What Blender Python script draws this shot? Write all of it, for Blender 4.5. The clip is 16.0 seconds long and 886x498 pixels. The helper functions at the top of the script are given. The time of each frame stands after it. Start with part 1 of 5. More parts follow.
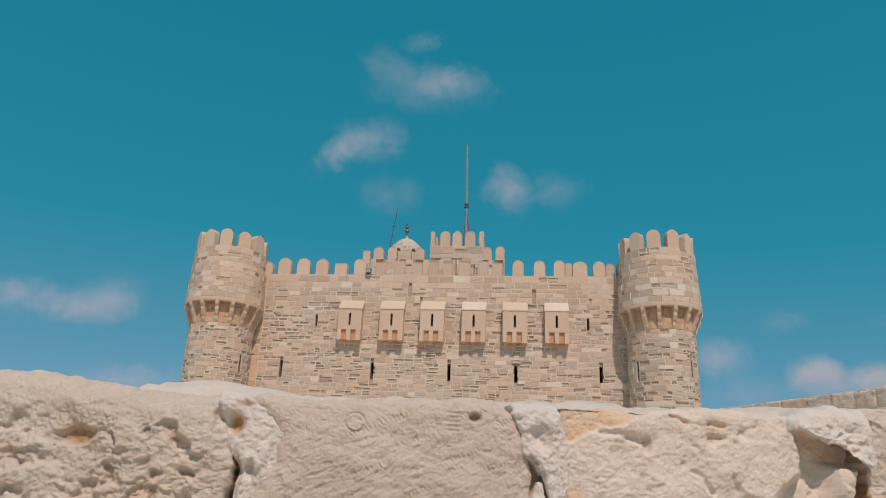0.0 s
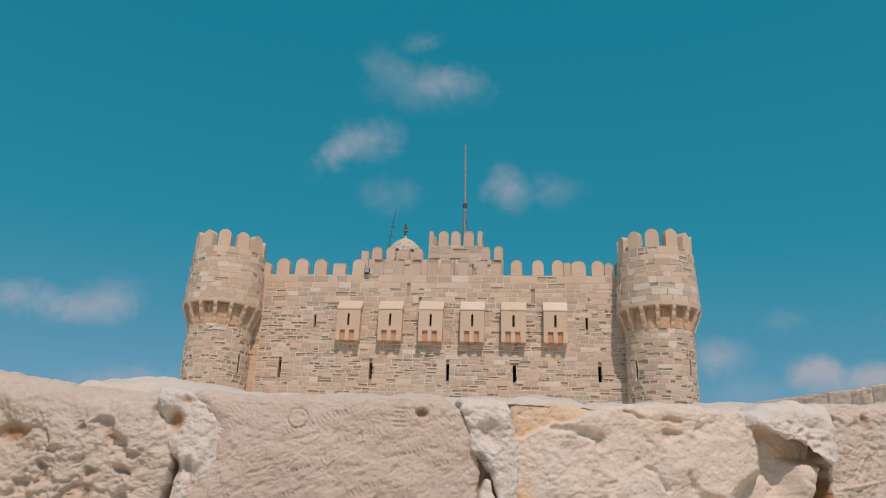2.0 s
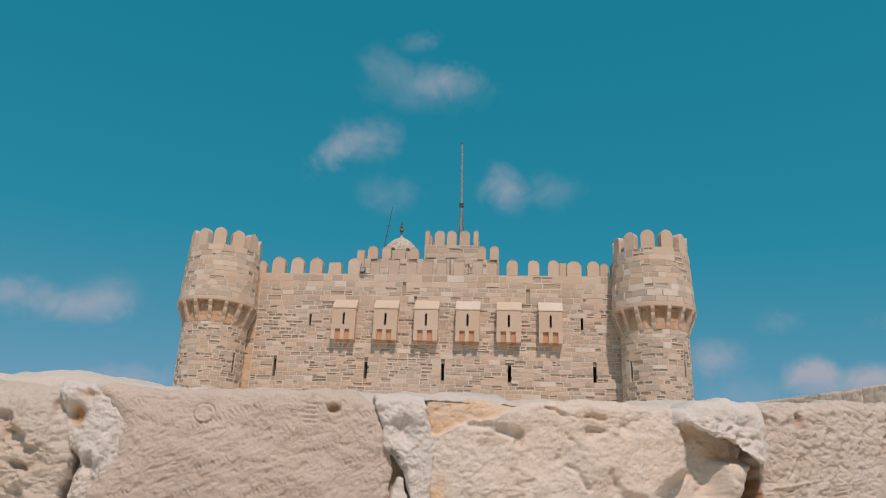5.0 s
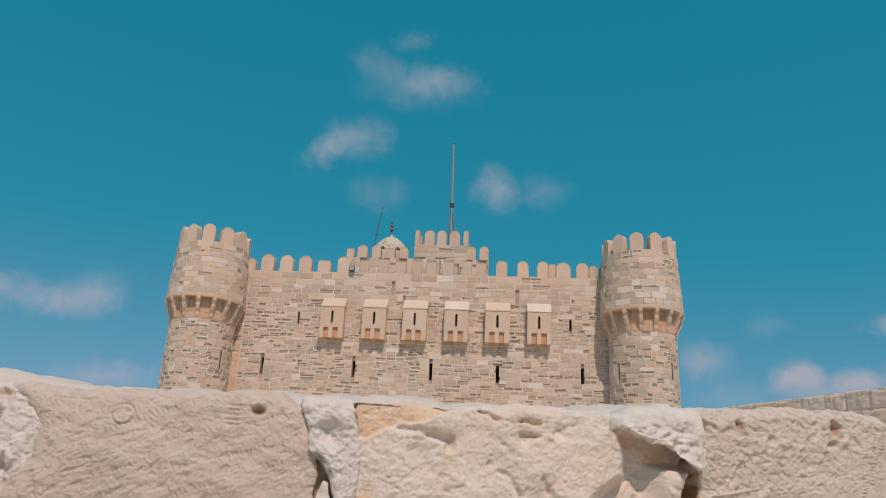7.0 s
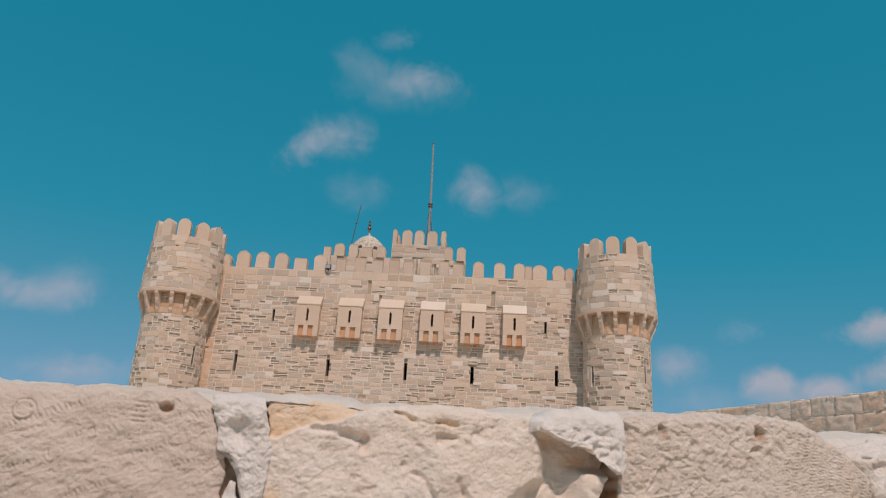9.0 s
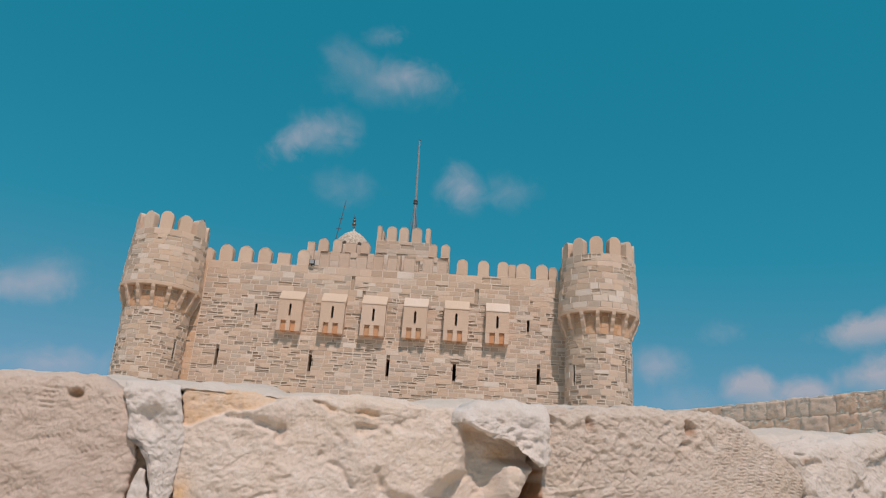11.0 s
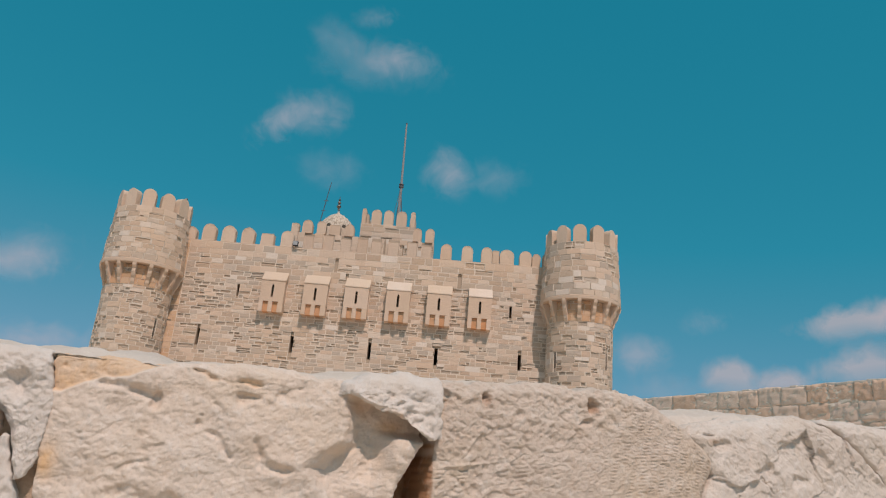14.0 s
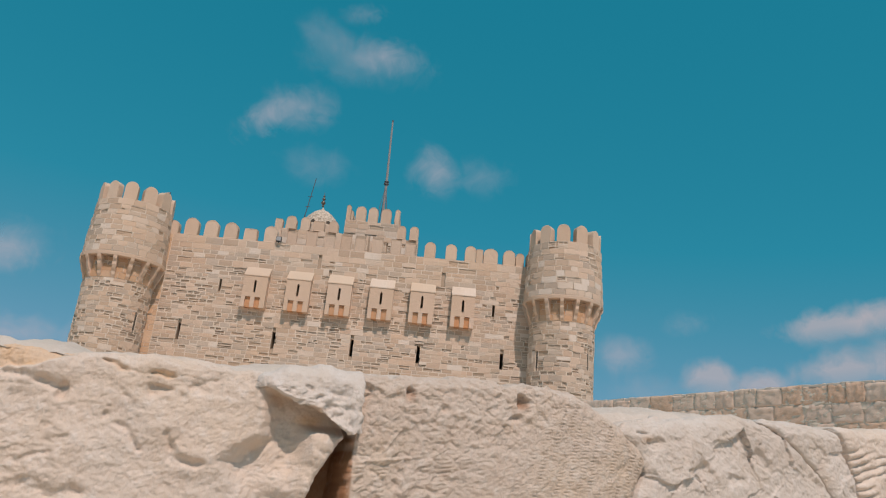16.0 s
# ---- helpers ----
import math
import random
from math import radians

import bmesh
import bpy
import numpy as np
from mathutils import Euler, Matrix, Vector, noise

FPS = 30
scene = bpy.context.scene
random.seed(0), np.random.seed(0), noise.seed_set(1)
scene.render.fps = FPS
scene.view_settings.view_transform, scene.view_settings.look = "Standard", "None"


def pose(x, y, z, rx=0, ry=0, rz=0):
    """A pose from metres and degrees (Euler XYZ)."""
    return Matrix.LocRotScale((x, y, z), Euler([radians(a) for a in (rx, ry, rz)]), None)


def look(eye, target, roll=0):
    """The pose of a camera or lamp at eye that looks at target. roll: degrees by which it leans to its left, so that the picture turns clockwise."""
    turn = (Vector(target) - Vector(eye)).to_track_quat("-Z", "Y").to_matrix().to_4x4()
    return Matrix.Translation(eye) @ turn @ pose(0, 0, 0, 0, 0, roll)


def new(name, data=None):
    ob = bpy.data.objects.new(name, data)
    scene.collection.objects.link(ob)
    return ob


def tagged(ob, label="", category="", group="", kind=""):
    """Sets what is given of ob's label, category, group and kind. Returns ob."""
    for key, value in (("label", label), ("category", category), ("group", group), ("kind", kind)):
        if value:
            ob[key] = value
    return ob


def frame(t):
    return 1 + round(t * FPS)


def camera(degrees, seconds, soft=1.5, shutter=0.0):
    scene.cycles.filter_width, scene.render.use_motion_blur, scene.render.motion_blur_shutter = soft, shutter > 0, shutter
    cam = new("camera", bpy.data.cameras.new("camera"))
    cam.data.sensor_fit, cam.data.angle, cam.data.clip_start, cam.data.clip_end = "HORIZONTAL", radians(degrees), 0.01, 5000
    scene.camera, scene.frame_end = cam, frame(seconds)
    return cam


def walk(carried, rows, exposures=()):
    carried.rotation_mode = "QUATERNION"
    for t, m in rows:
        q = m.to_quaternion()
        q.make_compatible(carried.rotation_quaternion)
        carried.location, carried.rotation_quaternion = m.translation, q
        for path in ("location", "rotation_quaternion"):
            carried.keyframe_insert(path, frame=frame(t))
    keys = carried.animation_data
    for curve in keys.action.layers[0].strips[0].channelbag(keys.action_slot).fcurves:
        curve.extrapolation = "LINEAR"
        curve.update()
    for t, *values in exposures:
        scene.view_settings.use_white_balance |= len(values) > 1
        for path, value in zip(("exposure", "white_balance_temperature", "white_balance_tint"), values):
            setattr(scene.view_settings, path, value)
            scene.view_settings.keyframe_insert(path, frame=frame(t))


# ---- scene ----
cam = camera(62.2, 16.0, 1.1)
PATH = [
    (0, (5.159, -47.568, 1.464), (4.958, -45.692, 2.127), 2.3),
    (0.5, (5.174, -47.561, 1.464), (4.972, -45.685, 2.127), 2.3),
    (1, (5.188, -47.554, 1.464), (4.987, -45.678, 2.127), 2.2),
    (1.5, (5.202, -47.547, 1.464), (5.002, -45.67, 2.127), 2.1),
    (2, (5.217, -47.539, 1.464), (5.018, -45.663, 2.127), 2.1),
    (2.5, (5.233, -47.533, 1.465), (5.034, -45.656, 2.127), 2.1),
    (3, (5.248, -47.527, 1.465), (5.05, -45.65, 2.128), 2.2),
    (3.5, (5.262, -47.521, 1.465), (5.066, -45.644, 2.128), 2.2),
    (6, (5.337, -47.496, 1.47), (5.153, -45.618, 2.132), 2.6),
    (6.5, (5.353, -47.49, 1.473), (5.177, -45.611, 2.135), 2.7),
    (7, (5.369, -47.485, 1.475), (5.203, -45.606, 2.138), 2.9),
    (7.5, (5.385, -47.482, 1.477), (5.232, -45.602, 2.14), 3.0),
    (8, (5.401, -47.478, 1.478), (5.262, -45.597, 2.143), 3.2),
    (8.5, (5.418, -47.475, 1.48), (5.294, -45.593, 2.145), 3.4),
    (9, (5.434, -47.472, 1.48), (5.327, -45.589, 2.147), 3.5),
    (11.5, (5.523, -47.458, 1.477), (5.464, -45.57, 2.135), 4.1),
    (12, (5.542, -47.455, 1.476), (5.491, -45.565, 2.128), 4.2),
    (12.5, (5.561, -47.452, 1.475), (5.516, -45.559, 2.12), 4.5),
    (13, (5.579, -47.447, 1.475), (5.54, -45.552, 2.113), 4.7),
    (13.5, (5.596, -47.444, 1.474), (5.562, -45.546, 2.105), 4.9),
    (14, (5.613, -47.44, 1.475), (5.588, -45.541, 2.101), 4.9),
    (14.5, (5.631, -47.437, 1.475), (5.616, -45.537, 2.099), 4.8),
    (15, (5.65, -47.434, 1.475), (5.645, -45.534, 2.099), 4.9),
    (15.5, (5.667, -47.432, 1.476), (5.673, -45.532, 2.1), 5.1),
    (16, (5.686, -47.43, 1.478), (5.702, -45.53, 2.103), 5.4),
]
# the film's white balance drifts cooler between 6 and 13 s
walk(cam, [(t, look(e, g, r)) for t, e, g, r in PATH],
     [(0, 0.06, 6500, 10), (3.5, 0.06, 6480, 10), (6.0, 0.07, 6430, 10.5), (7.5, 0.08, 6370, 11), (9.0, 0.08, 6350, 11.2), (12.5, 0.08, 6350, 11.2), (13.2, 0.06, 6460, 10), (16.0, 0.06, 6480, 10)])

# ---- world, sun ----
SUN_EL, SUN_AZ = 55.0, 16.0            # elevation; degrees to the right of the facade's normal
world = bpy.data.worlds.new("sky")
scene.world = world
world.use_nodes = True
wn, wl = world.node_tree.nodes, world.node_tree.links
sky = wn.new("ShaderNodeTexSky")
sky.sky_type = "NISHITA"
sky.sun_disc = False
sky.sun_elevation = radians(SUN_EL)
sky.sun_rotation = radians(180.0 - SUN_AZ)
sky.air_density, sky.dust_density, sky.ozone_density = 1.0, 0.4, 2.0
level = wn.new("ShaderNodeRGBToBW")
wl.new(sky.outputs[0], level.inputs[0])
scale_ = wn.new("ShaderNodeMath")
scale_.operation = "MULTIPLY"
scale_.inputs[1].default_value = 0.05
wl.new(level.outputs[0], scale_.inputs[0])
grade = wn.new("ShaderNodeValToRGB")        # the film's teal sky, paler to the horizon, white round the sun
stops_ = grade.color_ramp.elements
for el_, (p_, c_) in zip([stops_[0], stops_.new(0.1), stops_.new(0.2), stops_[-1]],
                         [(0.05, (0.0058, 0.171, 0.257, 1)), (0.125, (0.022, 0.231, 0.338, 1)), (0.30, (0.17, 0.333, 0.475, 1)), (1.0, (3.6, 2.95, 2.4, 1))]):
    el_.position, el_.color = p_, c_
wl.new(scale_.outputs[0], grade.inputs[0])
wl.new(grade.outputs[0], wn["Background"].inputs[0])
wn["Background"].inputs[1].default_value = 1.0

sun_data = bpy.data.lights.new("sun", "SUN")
sun_data.energy, sun_data.angle, sun_data.color = 3.0, radians(0.53), (1.0, 0.81, 0.72)
sun = new("sun", sun_data)
a, e_ = radians(SUN_AZ), radians(SUN_EL)
sun.matrix_world = look((40 * math.sin(a) * math.cos(e_), -40 * math.cos(a) * math.cos(e_), 40 * math.sin(e_)), (0, 0, 0))

rng = random.Random(7)


# ---- materials ----
class Nodes:
    """A node material in short form."""

    def __init__(self, name, rough=0.9):
        self.mat = bpy.data.materials.new(name)
        self.mat.use_nodes = True
        self.t = self.mat.node_tree
        self.bsdf = self.t.nodes["Principled BSDF"]
        self.bsdf.inputs["Roughness"].default_value = rough
        self.bsdf.inputs["Specular IOR Level"].default_value = 0.25
        self.coord = self.add("ShaderNodeTexCoord")

    def add(self, kind, **values):
        n = self.t.nodes.new(kind)
        for k, v in values.items():
            n.inputs[k].default_value = v
        return n

    def link(self, a, b):
        self.t.links.new(a, b)

    def noise(self, scale, detail=6.0, rough=0.6, warp=0.0, space="Object"):
        n = self.add("ShaderNodeTexNoise", Scale=scale, Detail=detail, Roughness=rough, Distortion=warp)
        self.link(self.coord.outputs[space], n.inputs["Vector"])
        return n.outputs["Fac"]

    def ramp(self, fac, stops, mode="LINEAR"):
        r = self.add("ShaderNodeValToRGB")
        r.color_ramp.interpolation = mode
        while len(r.color_ramp.elements) < len(stops):
            r.color_ramp.elements.new(0.5)
        for el, (p, c) in zip(r.color_ramp.elements, stops):
            el.position, el.color = p, ((*c, 1) if isinstance(c, tuple) else (c, c, c, 1))
        self.link(fac, r.inputs[0])
        return r.outputs[0]

    def mix(self, fac, c1, c2, blend="MIX"):
        m = self.add("ShaderNodeMix")
        m.data_type, m.blend_type = "RGBA", blend
        for i, c in ((0, fac), (6, c1), (7, c2)):
            if isinstance(c, (int, float)):
                m.inputs[i].default_value = c if i == 0 else (c, c, c, 1)
            elif isinstance(c, tuple):
                m.inputs[i].default_value = (*c, 1)
            else:
                self.link(c, m.inputs[i])
        return m.outputs[2]

    def math(self, op, a, b=0.0, clamp=False):
        m = self.add("ShaderNodeMath")
        m.operation, m.use_clamp = op, clamp
        for i, v in ((0, a), (1, b)):
            if isinstance(v, (int, float)):
                m.inputs[i].default_value = v
            else:
                self.link(v, m.inputs[i])
        return m.outputs[0]

    def bump(self, height, strength, distance):
        b = self.add("ShaderNodeBump", Strength=strength, Distance=distance)
        self.link(height, b.inputs["Height"])
        if self.bsdf.inputs["Normal"].links:
            self.link(self.bsdf.inputs["Normal"].links[0].from_socket, b.inputs["Normal"])
        self.link(b.outputs[0], self.bsdf.inputs["Normal"])

    def colour(self, c):
        self.link(c, self.bsdf.inputs["Base Color"])


def masonry_material(name, tones, wear=(0.36, 0.31, 0.26), relief=1.0):
    """Weathered limestone blocks: a tone for each block, blotches, grain and small pits."""
    m = Nodes(name, 0.92)
    tones, wear = [(r * 1.03, g, b) for r, g, b in tones], (wear[0] * 1.03, wear[1], wear[2])
    info, geo = m.add("ShaderNodeObjectInfo"), m.add("ShaderNodeNewGeometry")
    rand = m.math("FRACT", m.math("ADD", info.outputs["Random"], geo.outputs["Random Per Island"]))
    tone = m.ramp(rand, [(i / len(tones), c) for i, c in enumerate(tones)], "CONSTANT")
    pos = geo.outputs["Position"]
    big = m.add("ShaderNodeTexNoise", Scale=0.45, Detail=5.0, Roughness=0.6)
    mid = m.add("ShaderNodeTexNoise", Scale=7.0, Detail=8.0, Roughness=0.68)
    fine = m.add("ShaderNodeTexNoise", Scale=28.0, Detail=5.0, Roughness=0.65)
    for n in (big, mid, fine):
        m.link(pos, n.inputs["Vector"])
    c = m.mix(m.ramp(big.outputs["Fac"], [(0.4, 0.0), (0.75, 0.35)]), tone, (0.52, 0.42, 0.33))
    zone = m.add("ShaderNodeTexNoise", Scale=0.16, Detail=3.0, Roughness=0.55)
    m.link(pos, zone.inputs["Vector"])
    c = m.mix(m.ramp(zone.outputs["Fac"], [(0.46, 0.0), (0.62, 0.30)]), c, (0.60, 0.43, 0.29))
    c = m.mix(m.ramp(zone.outputs["Fac"], [(0.34, 0.22), (0.44, 0.0)]), c, (0.54, 0.465, 0.385))
    c = m.mix(m.ramp(mid.outputs["Fac"], [(0.52, 0.0), (0.8, 0.45)]), c, wear)
    c = m.mix(m.ramp(fine.outputs["Fac"], [(0.32, 0.15), (0.5, 0.0)]), c, (0.56, 0.47, 0.38))
    m.colour(c)
    m.bump(mid.outputs["Fac"], 0.7 * relief, 0.05 * relief)
    m.bump(fine.outputs["Fac"], 0.6, 0.015 * relief)
    return m.mat


BEIGE, TAN, PALE, GREY, PINK = (0.505, 0.39, 0.295), (0.455, 0.345, 0.255), (0.60, 0.50, 0.405), (0.435, 0.36, 0.29), (0.53, 0.395, 0.295)
BLOCK = masonry_material("limestone_blocks", [BEIGE, GREY, TAN, PINK, GREY, BEIGE, (0.50, 0.42, 0.345), TAN, PINK, BEIGE, PALE, GREY])
FLUSH = masonry_material("smooth_flush_blocks", [(0.61, 0.475, 0.365), (0.58, 0.455, 0.35), (0.64, 0.54, 0.445), (0.60, 0.455, 0.34), (0.63, 0.50, 0.39), (0.67, 0.595, 0.515)], (0.52, 0.41, 0.315))
ERODED = masonry_material("eroded_limestone", [GREY, TAN, (0.44, 0.36, 0.285), (0.47, 0.38, 0.295), (0.50, 0.42, 0.34)], (0.38, 0.305, 0.24))
DRESSED = masonry_material("dressed_limestone", [(0.60, 0.46, 0.35), (0.56, 0.425, 0.32), (0.62, 0.49, 0.38)], (0.46, 0.35, 0.265))
PALE_CAP = masonry_material("pale_cap_stone", [(0.62, 0.51, 0.40), (0.66, 0.57, 0.48), (0.60, 0.48, 0.37)], (0.54, 0.43, 0.33))
BOX_STONE = masonry_material("smooth_pinkish_limestone", [(0.60, 0.46, 0.355), (0.58, 0.44, 0.33), (0.62, 0.49, 0.39)], (0.52, 0.40, 0.305))
# orange shade and bounced light under the ledge, put into the block colour
RECESS_SHADE = masonry_material("bounce_shaded_recess_stone", [(0.53, 0.325, 0.19), (0.49, 0.30, 0.17), (0.55, 0.37, 0.24)], (0.42, 0.25, 0.14))
# for the strip by the left tower: warm shading put into the colour
LIGHT_WARMED = masonry_material("light_warmed_stone", [(0.60, 0.415, 0.27), (0.56, 0.375, 0.235), (0.62, 0.45, 0.31)], (0.47, 0.31, 0.19))
# orange of bounced light inside the machicolations, held in the colour
THROAT_BOUNCE = masonry_material("bounce_orange_stone", [(0.55, 0.27, 0.125), (0.51, 0.27, 0.13)], (0.42, 0.21, 0.095))
GREY_BLOCK = masonry_material("grey_brown_blocks", [(0.71, 0.49, 0.36), (0.75, 0.58, 0.475), (0.68, 0.455, 0.325), (0.77, 0.62, 0.52), (0.73, 0.51, 0.38), (0.76, 0.60, 0.495)], (0.79, 0.66, 0.56), 0.5)


def mortar_material(name, base, dark, scale=1.0, bump=0.01):
    m = Nodes(name, 0.95)
    n1, n2 = m.noise(2.2 * scale, 8, 0.65), m.noise(30 * scale, 6, 0.7)
    c = m.mix(m.ramp(n1, [(0.4, 0.0), (0.7, 0.6)]), base, dark)
    m.colour(m.mix(m.ramp(n2, [(0.35, 0.35), (0.55, 0.0)]), c, tuple(min(0.85, v * 1.15) for v in base)))
    m.bump(n2, 0.6, bump)
    return m.mat


MORTAR = mortar_material("pointing_mortar", (0.65, 0.555, 0.46), (0.59, 0.49, 0.395))
CORE = mortar_material("wall_core", (0.42, 0.33, 0.25), (0.33, 0.26, 0.20))
GROUND = mortar_material("sandy_ground", (0.70, 0.58, 0.46), (0.62, 0.50, 0.39), 0.3)


def plain_material(name, colour, rough, metal=0.0):
    m = Nodes(name, rough)
    n = m.noise(18.0, 5, 0.6)
    m.colour(m.mix(m.ramp(n, [(0.4, 0.0), (0.75, 0.6)]), colour, tuple(v * 0.6 for v in colour)))
    m.bsdf.inputs["Metallic"].default_value = metal
    m.bump(n, 0.2, 0.004)
    return m.mat


IRON = plain_material("weathered_iron", (0.13, 0.13, 0.14), 0.6, 0.4)
POLE = plain_material("weathered_pole_paint", (0.28, 0.275, 0.28), 0.6)
BRASS = plain_material("tarnished_brass", (0.20, 0.17, 0.145), 0.45, 0.7)
DARK = plain_material("dark_lamp_housing", (0.06, 0.06, 0.06), 0.5)
GLASS = plain_material("lamp_glass", (0.35, 0.36, 0.37), 0.15)
# darkness of openings that are not cut through, put into the colour
VOID = plain_material("painted_opening_shade", (0.12, 0.10, 0.08), 0.95)


# ---- mesh helpers ----
def part(name, bm, material, parent=None, label="", kind=""):
    """Links a bmesh, or (verts, faces), as one mesh object under a thing or part."""
    me = bpy.data.meshes.new(name)
    if isinstance(bm, tuple):
        me.from_pydata(*[list(v) for v in bm[:1]], [], list(bm[1]))
    else:
        bmesh.ops.recalc_face_normals(bm, faces=bm.faces)
        bm.to_mesh(me)
        bm.free()
    me.materials.append(material)
    ob = new(name, me)
    ob.parent = parent
    return tagged(ob, label, kind=kind)


def thing(name, label, category, group="", kind=""):
    return tagged(new(name), label, category, group, kind)


def box(bm, x0, x1, y0, y1, z0, z1, bevel=0.0, jitter=0.0):
    v = [bm.verts.new((x + rng.uniform(-jitter, jitter), y + rng.uniform(-jitter, jitter), z + rng.uniform(-jitter, jitter)))
         for x in (x0, x1) for y in (y0, y1) for z in (z0, z1)]
    fs = [bm.faces.new([v[i] for i in q]) for q in ((0, 1, 3, 2), (4, 6, 7, 5), (0, 4, 5, 1), (2, 3, 7, 6), (0, 2, 6, 4), (1, 5, 7, 3))]
    if bevel:
        es = {ed for f in fs for ed in f.edges}
        bmesh.ops.bevel(bm, geom=list(es), offset=bevel, segments=2, affect="EDGES", profile=0.6)


def prism(bm, outline, y0, y1):
    """Extrudes an outline of (x, z) from y0 to y1."""
    front, back = [bm.verts.new((x, y0, z)) for x, z in outline], [bm.verts.new((x, y1, z)) for x, z in outline]
    bm.faces.new(front), bm.faces.new(back[::-1])
    for i in range(len(outline)):
        j = (i + 1) % len(outline)
        bm.faces.new((front[i], back[i], back[j], front[j]))


def lathe(bm, profile, cx, cy, steps=48, a0=0.0, a1=360.0):
    """Turns a profile of (radius, z) round the upright through (cx, cy)."""
    full = a1 - a0 >= 360
    rings = []
    for i in range(steps if full else steps + 1):
        a = radians(a0 + (a1 - a0) * i / steps)
        rings.append([bm.verts.new((cx + r * math.sin(a), cy - r * math.cos(a), z)) for r, z in profile])
    for i in range(len(rings) if full else len(rings) - 1):
        p, q = rings[i], rings[(i + 1) % len(rings)]
        for k in range(len(profile) - 1):
            bm.faces.new((p[k], q[k], q[k + 1], p[k + 1]))


def tube(bm, p, q, r0, r1, n=10):
    p, q = Vector(p), Vector(q)
    turn = (q - p).to_track_quat("Z", "Y").to_matrix()
    ends = []
    for c, r in ((p, r0), (q, r1)):
        ends.append([bm.verts.new(c + turn @ Vector((r * math.cos(2 * math.pi * i / n), r * math.sin(2 * math.pi * i / n), 0))) for i in range(n)])
    for i in range(n):
        j = (i + 1) % n
        bm.faces.new((ends[0][i], ends[0][j], ends[1][j], ends[1][i]))
    bm.faces.new(ends[0][::-1]), bm.faces.new(ends[1])


# ---- blocks ----
def unit_block(seed, rough):
    """A block one unit wide, high and deep, front at y = 0, with worn arrises and an uneven face."""
    r = random.Random(seed)
    verts, faces = [], []
    n = 3
    for j in range(n + 1):
        for i in range(n + 1):
            x, z = i / n - 0.5, j / n - 0.5
            edge = i in (0, n) or j in (0, n)
            x, z = x * (1 + (r.uniform(-0.035, 0.02) if edge else 0)), z * (1 + (r.uniform(-0.12, 0.05) * rough if edge else 0))
            verts.append((x, (0.025 if edge else 0.0) + r.uniform(-0.03, 0.03) * rough, z))
    for j in range(n):
        for i in range(n):
            k = j * (n + 1) + i
            faces.append((k, k + 1, k + n + 2, k + n + 1))
    rim = [i for i in range(n + 1)] + [(j * (n + 1) + n) for j in range(1, n + 1)] + [n * (n + 1) + i for i in range(n - 1, -1, -1)] + [j * (n + 1) for j in range(n - 1, 0, -1)]
    base = len(verts)
    verts += [(verts[k][0], 1.0, verts[k][2]) for k in rim]
    for k in range(len(rim)):
        l = (k + 1) % len(rim)
        faces.append((rim[l], rim[k], base + k, base + l))
    return verts, faces


def eroded_block(seed):
    """A block one unit each way whose soft beds have weathered back to different depths."""
    r = random.Random(seed)
    nx, nz, o = 6, 6, r.uniform(0, 60)
    beds = [r.choice((0.0, 0.05, 0.10, 0.24)) for _ in range(nz + 1)]
    tilt = r.uniform(-0.22, 0.22)
    verts = []
    for j in range(nz + 1):
        for i in range(nx + 1):
            x, z = i / nx - 0.5, j / nz - 0.5
            k = min(nz, max(0, j + round(2.5 * noise.noise((x * 3.0, o, 1.0)))))
            verts.append((x, beds[k] + 0.10 * noise.noise((x * 4, o, z * 5)), z + tilt * x * (1 - abs(2 * z)) + (0.05 * noise.noise((x * 5, o, z * 9)) if 0 < j < nz else 0.0)))
    w = nx + 1
    faces = [(j * w + i, j * w + i + 1, (j + 1) * w + i + 1, (j + 1) * w + i) for j in range(nz) for i in range(nx)]
    return verts, faces


def block_meshes(name, material, rough, count=8):
    out = []
    for i in range(count):
        v, f = eroded_block(i + 17) if rough > 2 else unit_block(i + 31 * len(name), rough)
        me = bpy.data.meshes.new(name)
        me.from_pydata(v, [], f)
        me.materials.append(material)
        out.append((me, np.array(v), f))
    return out


SOUND, SMOOTH, WORN = block_meshes("stone_block", BLOCK, 0.7), block_meshes("flush_block", FLUSH, 0.3), block_meshes("eroded_block", ERODED, 2.2, 12)
WARM, DEEP = block_meshes("warm_block", LIGHT_WARMED, 0.3), block_meshes("recess_block", RECESS_SHADE, 0.3)


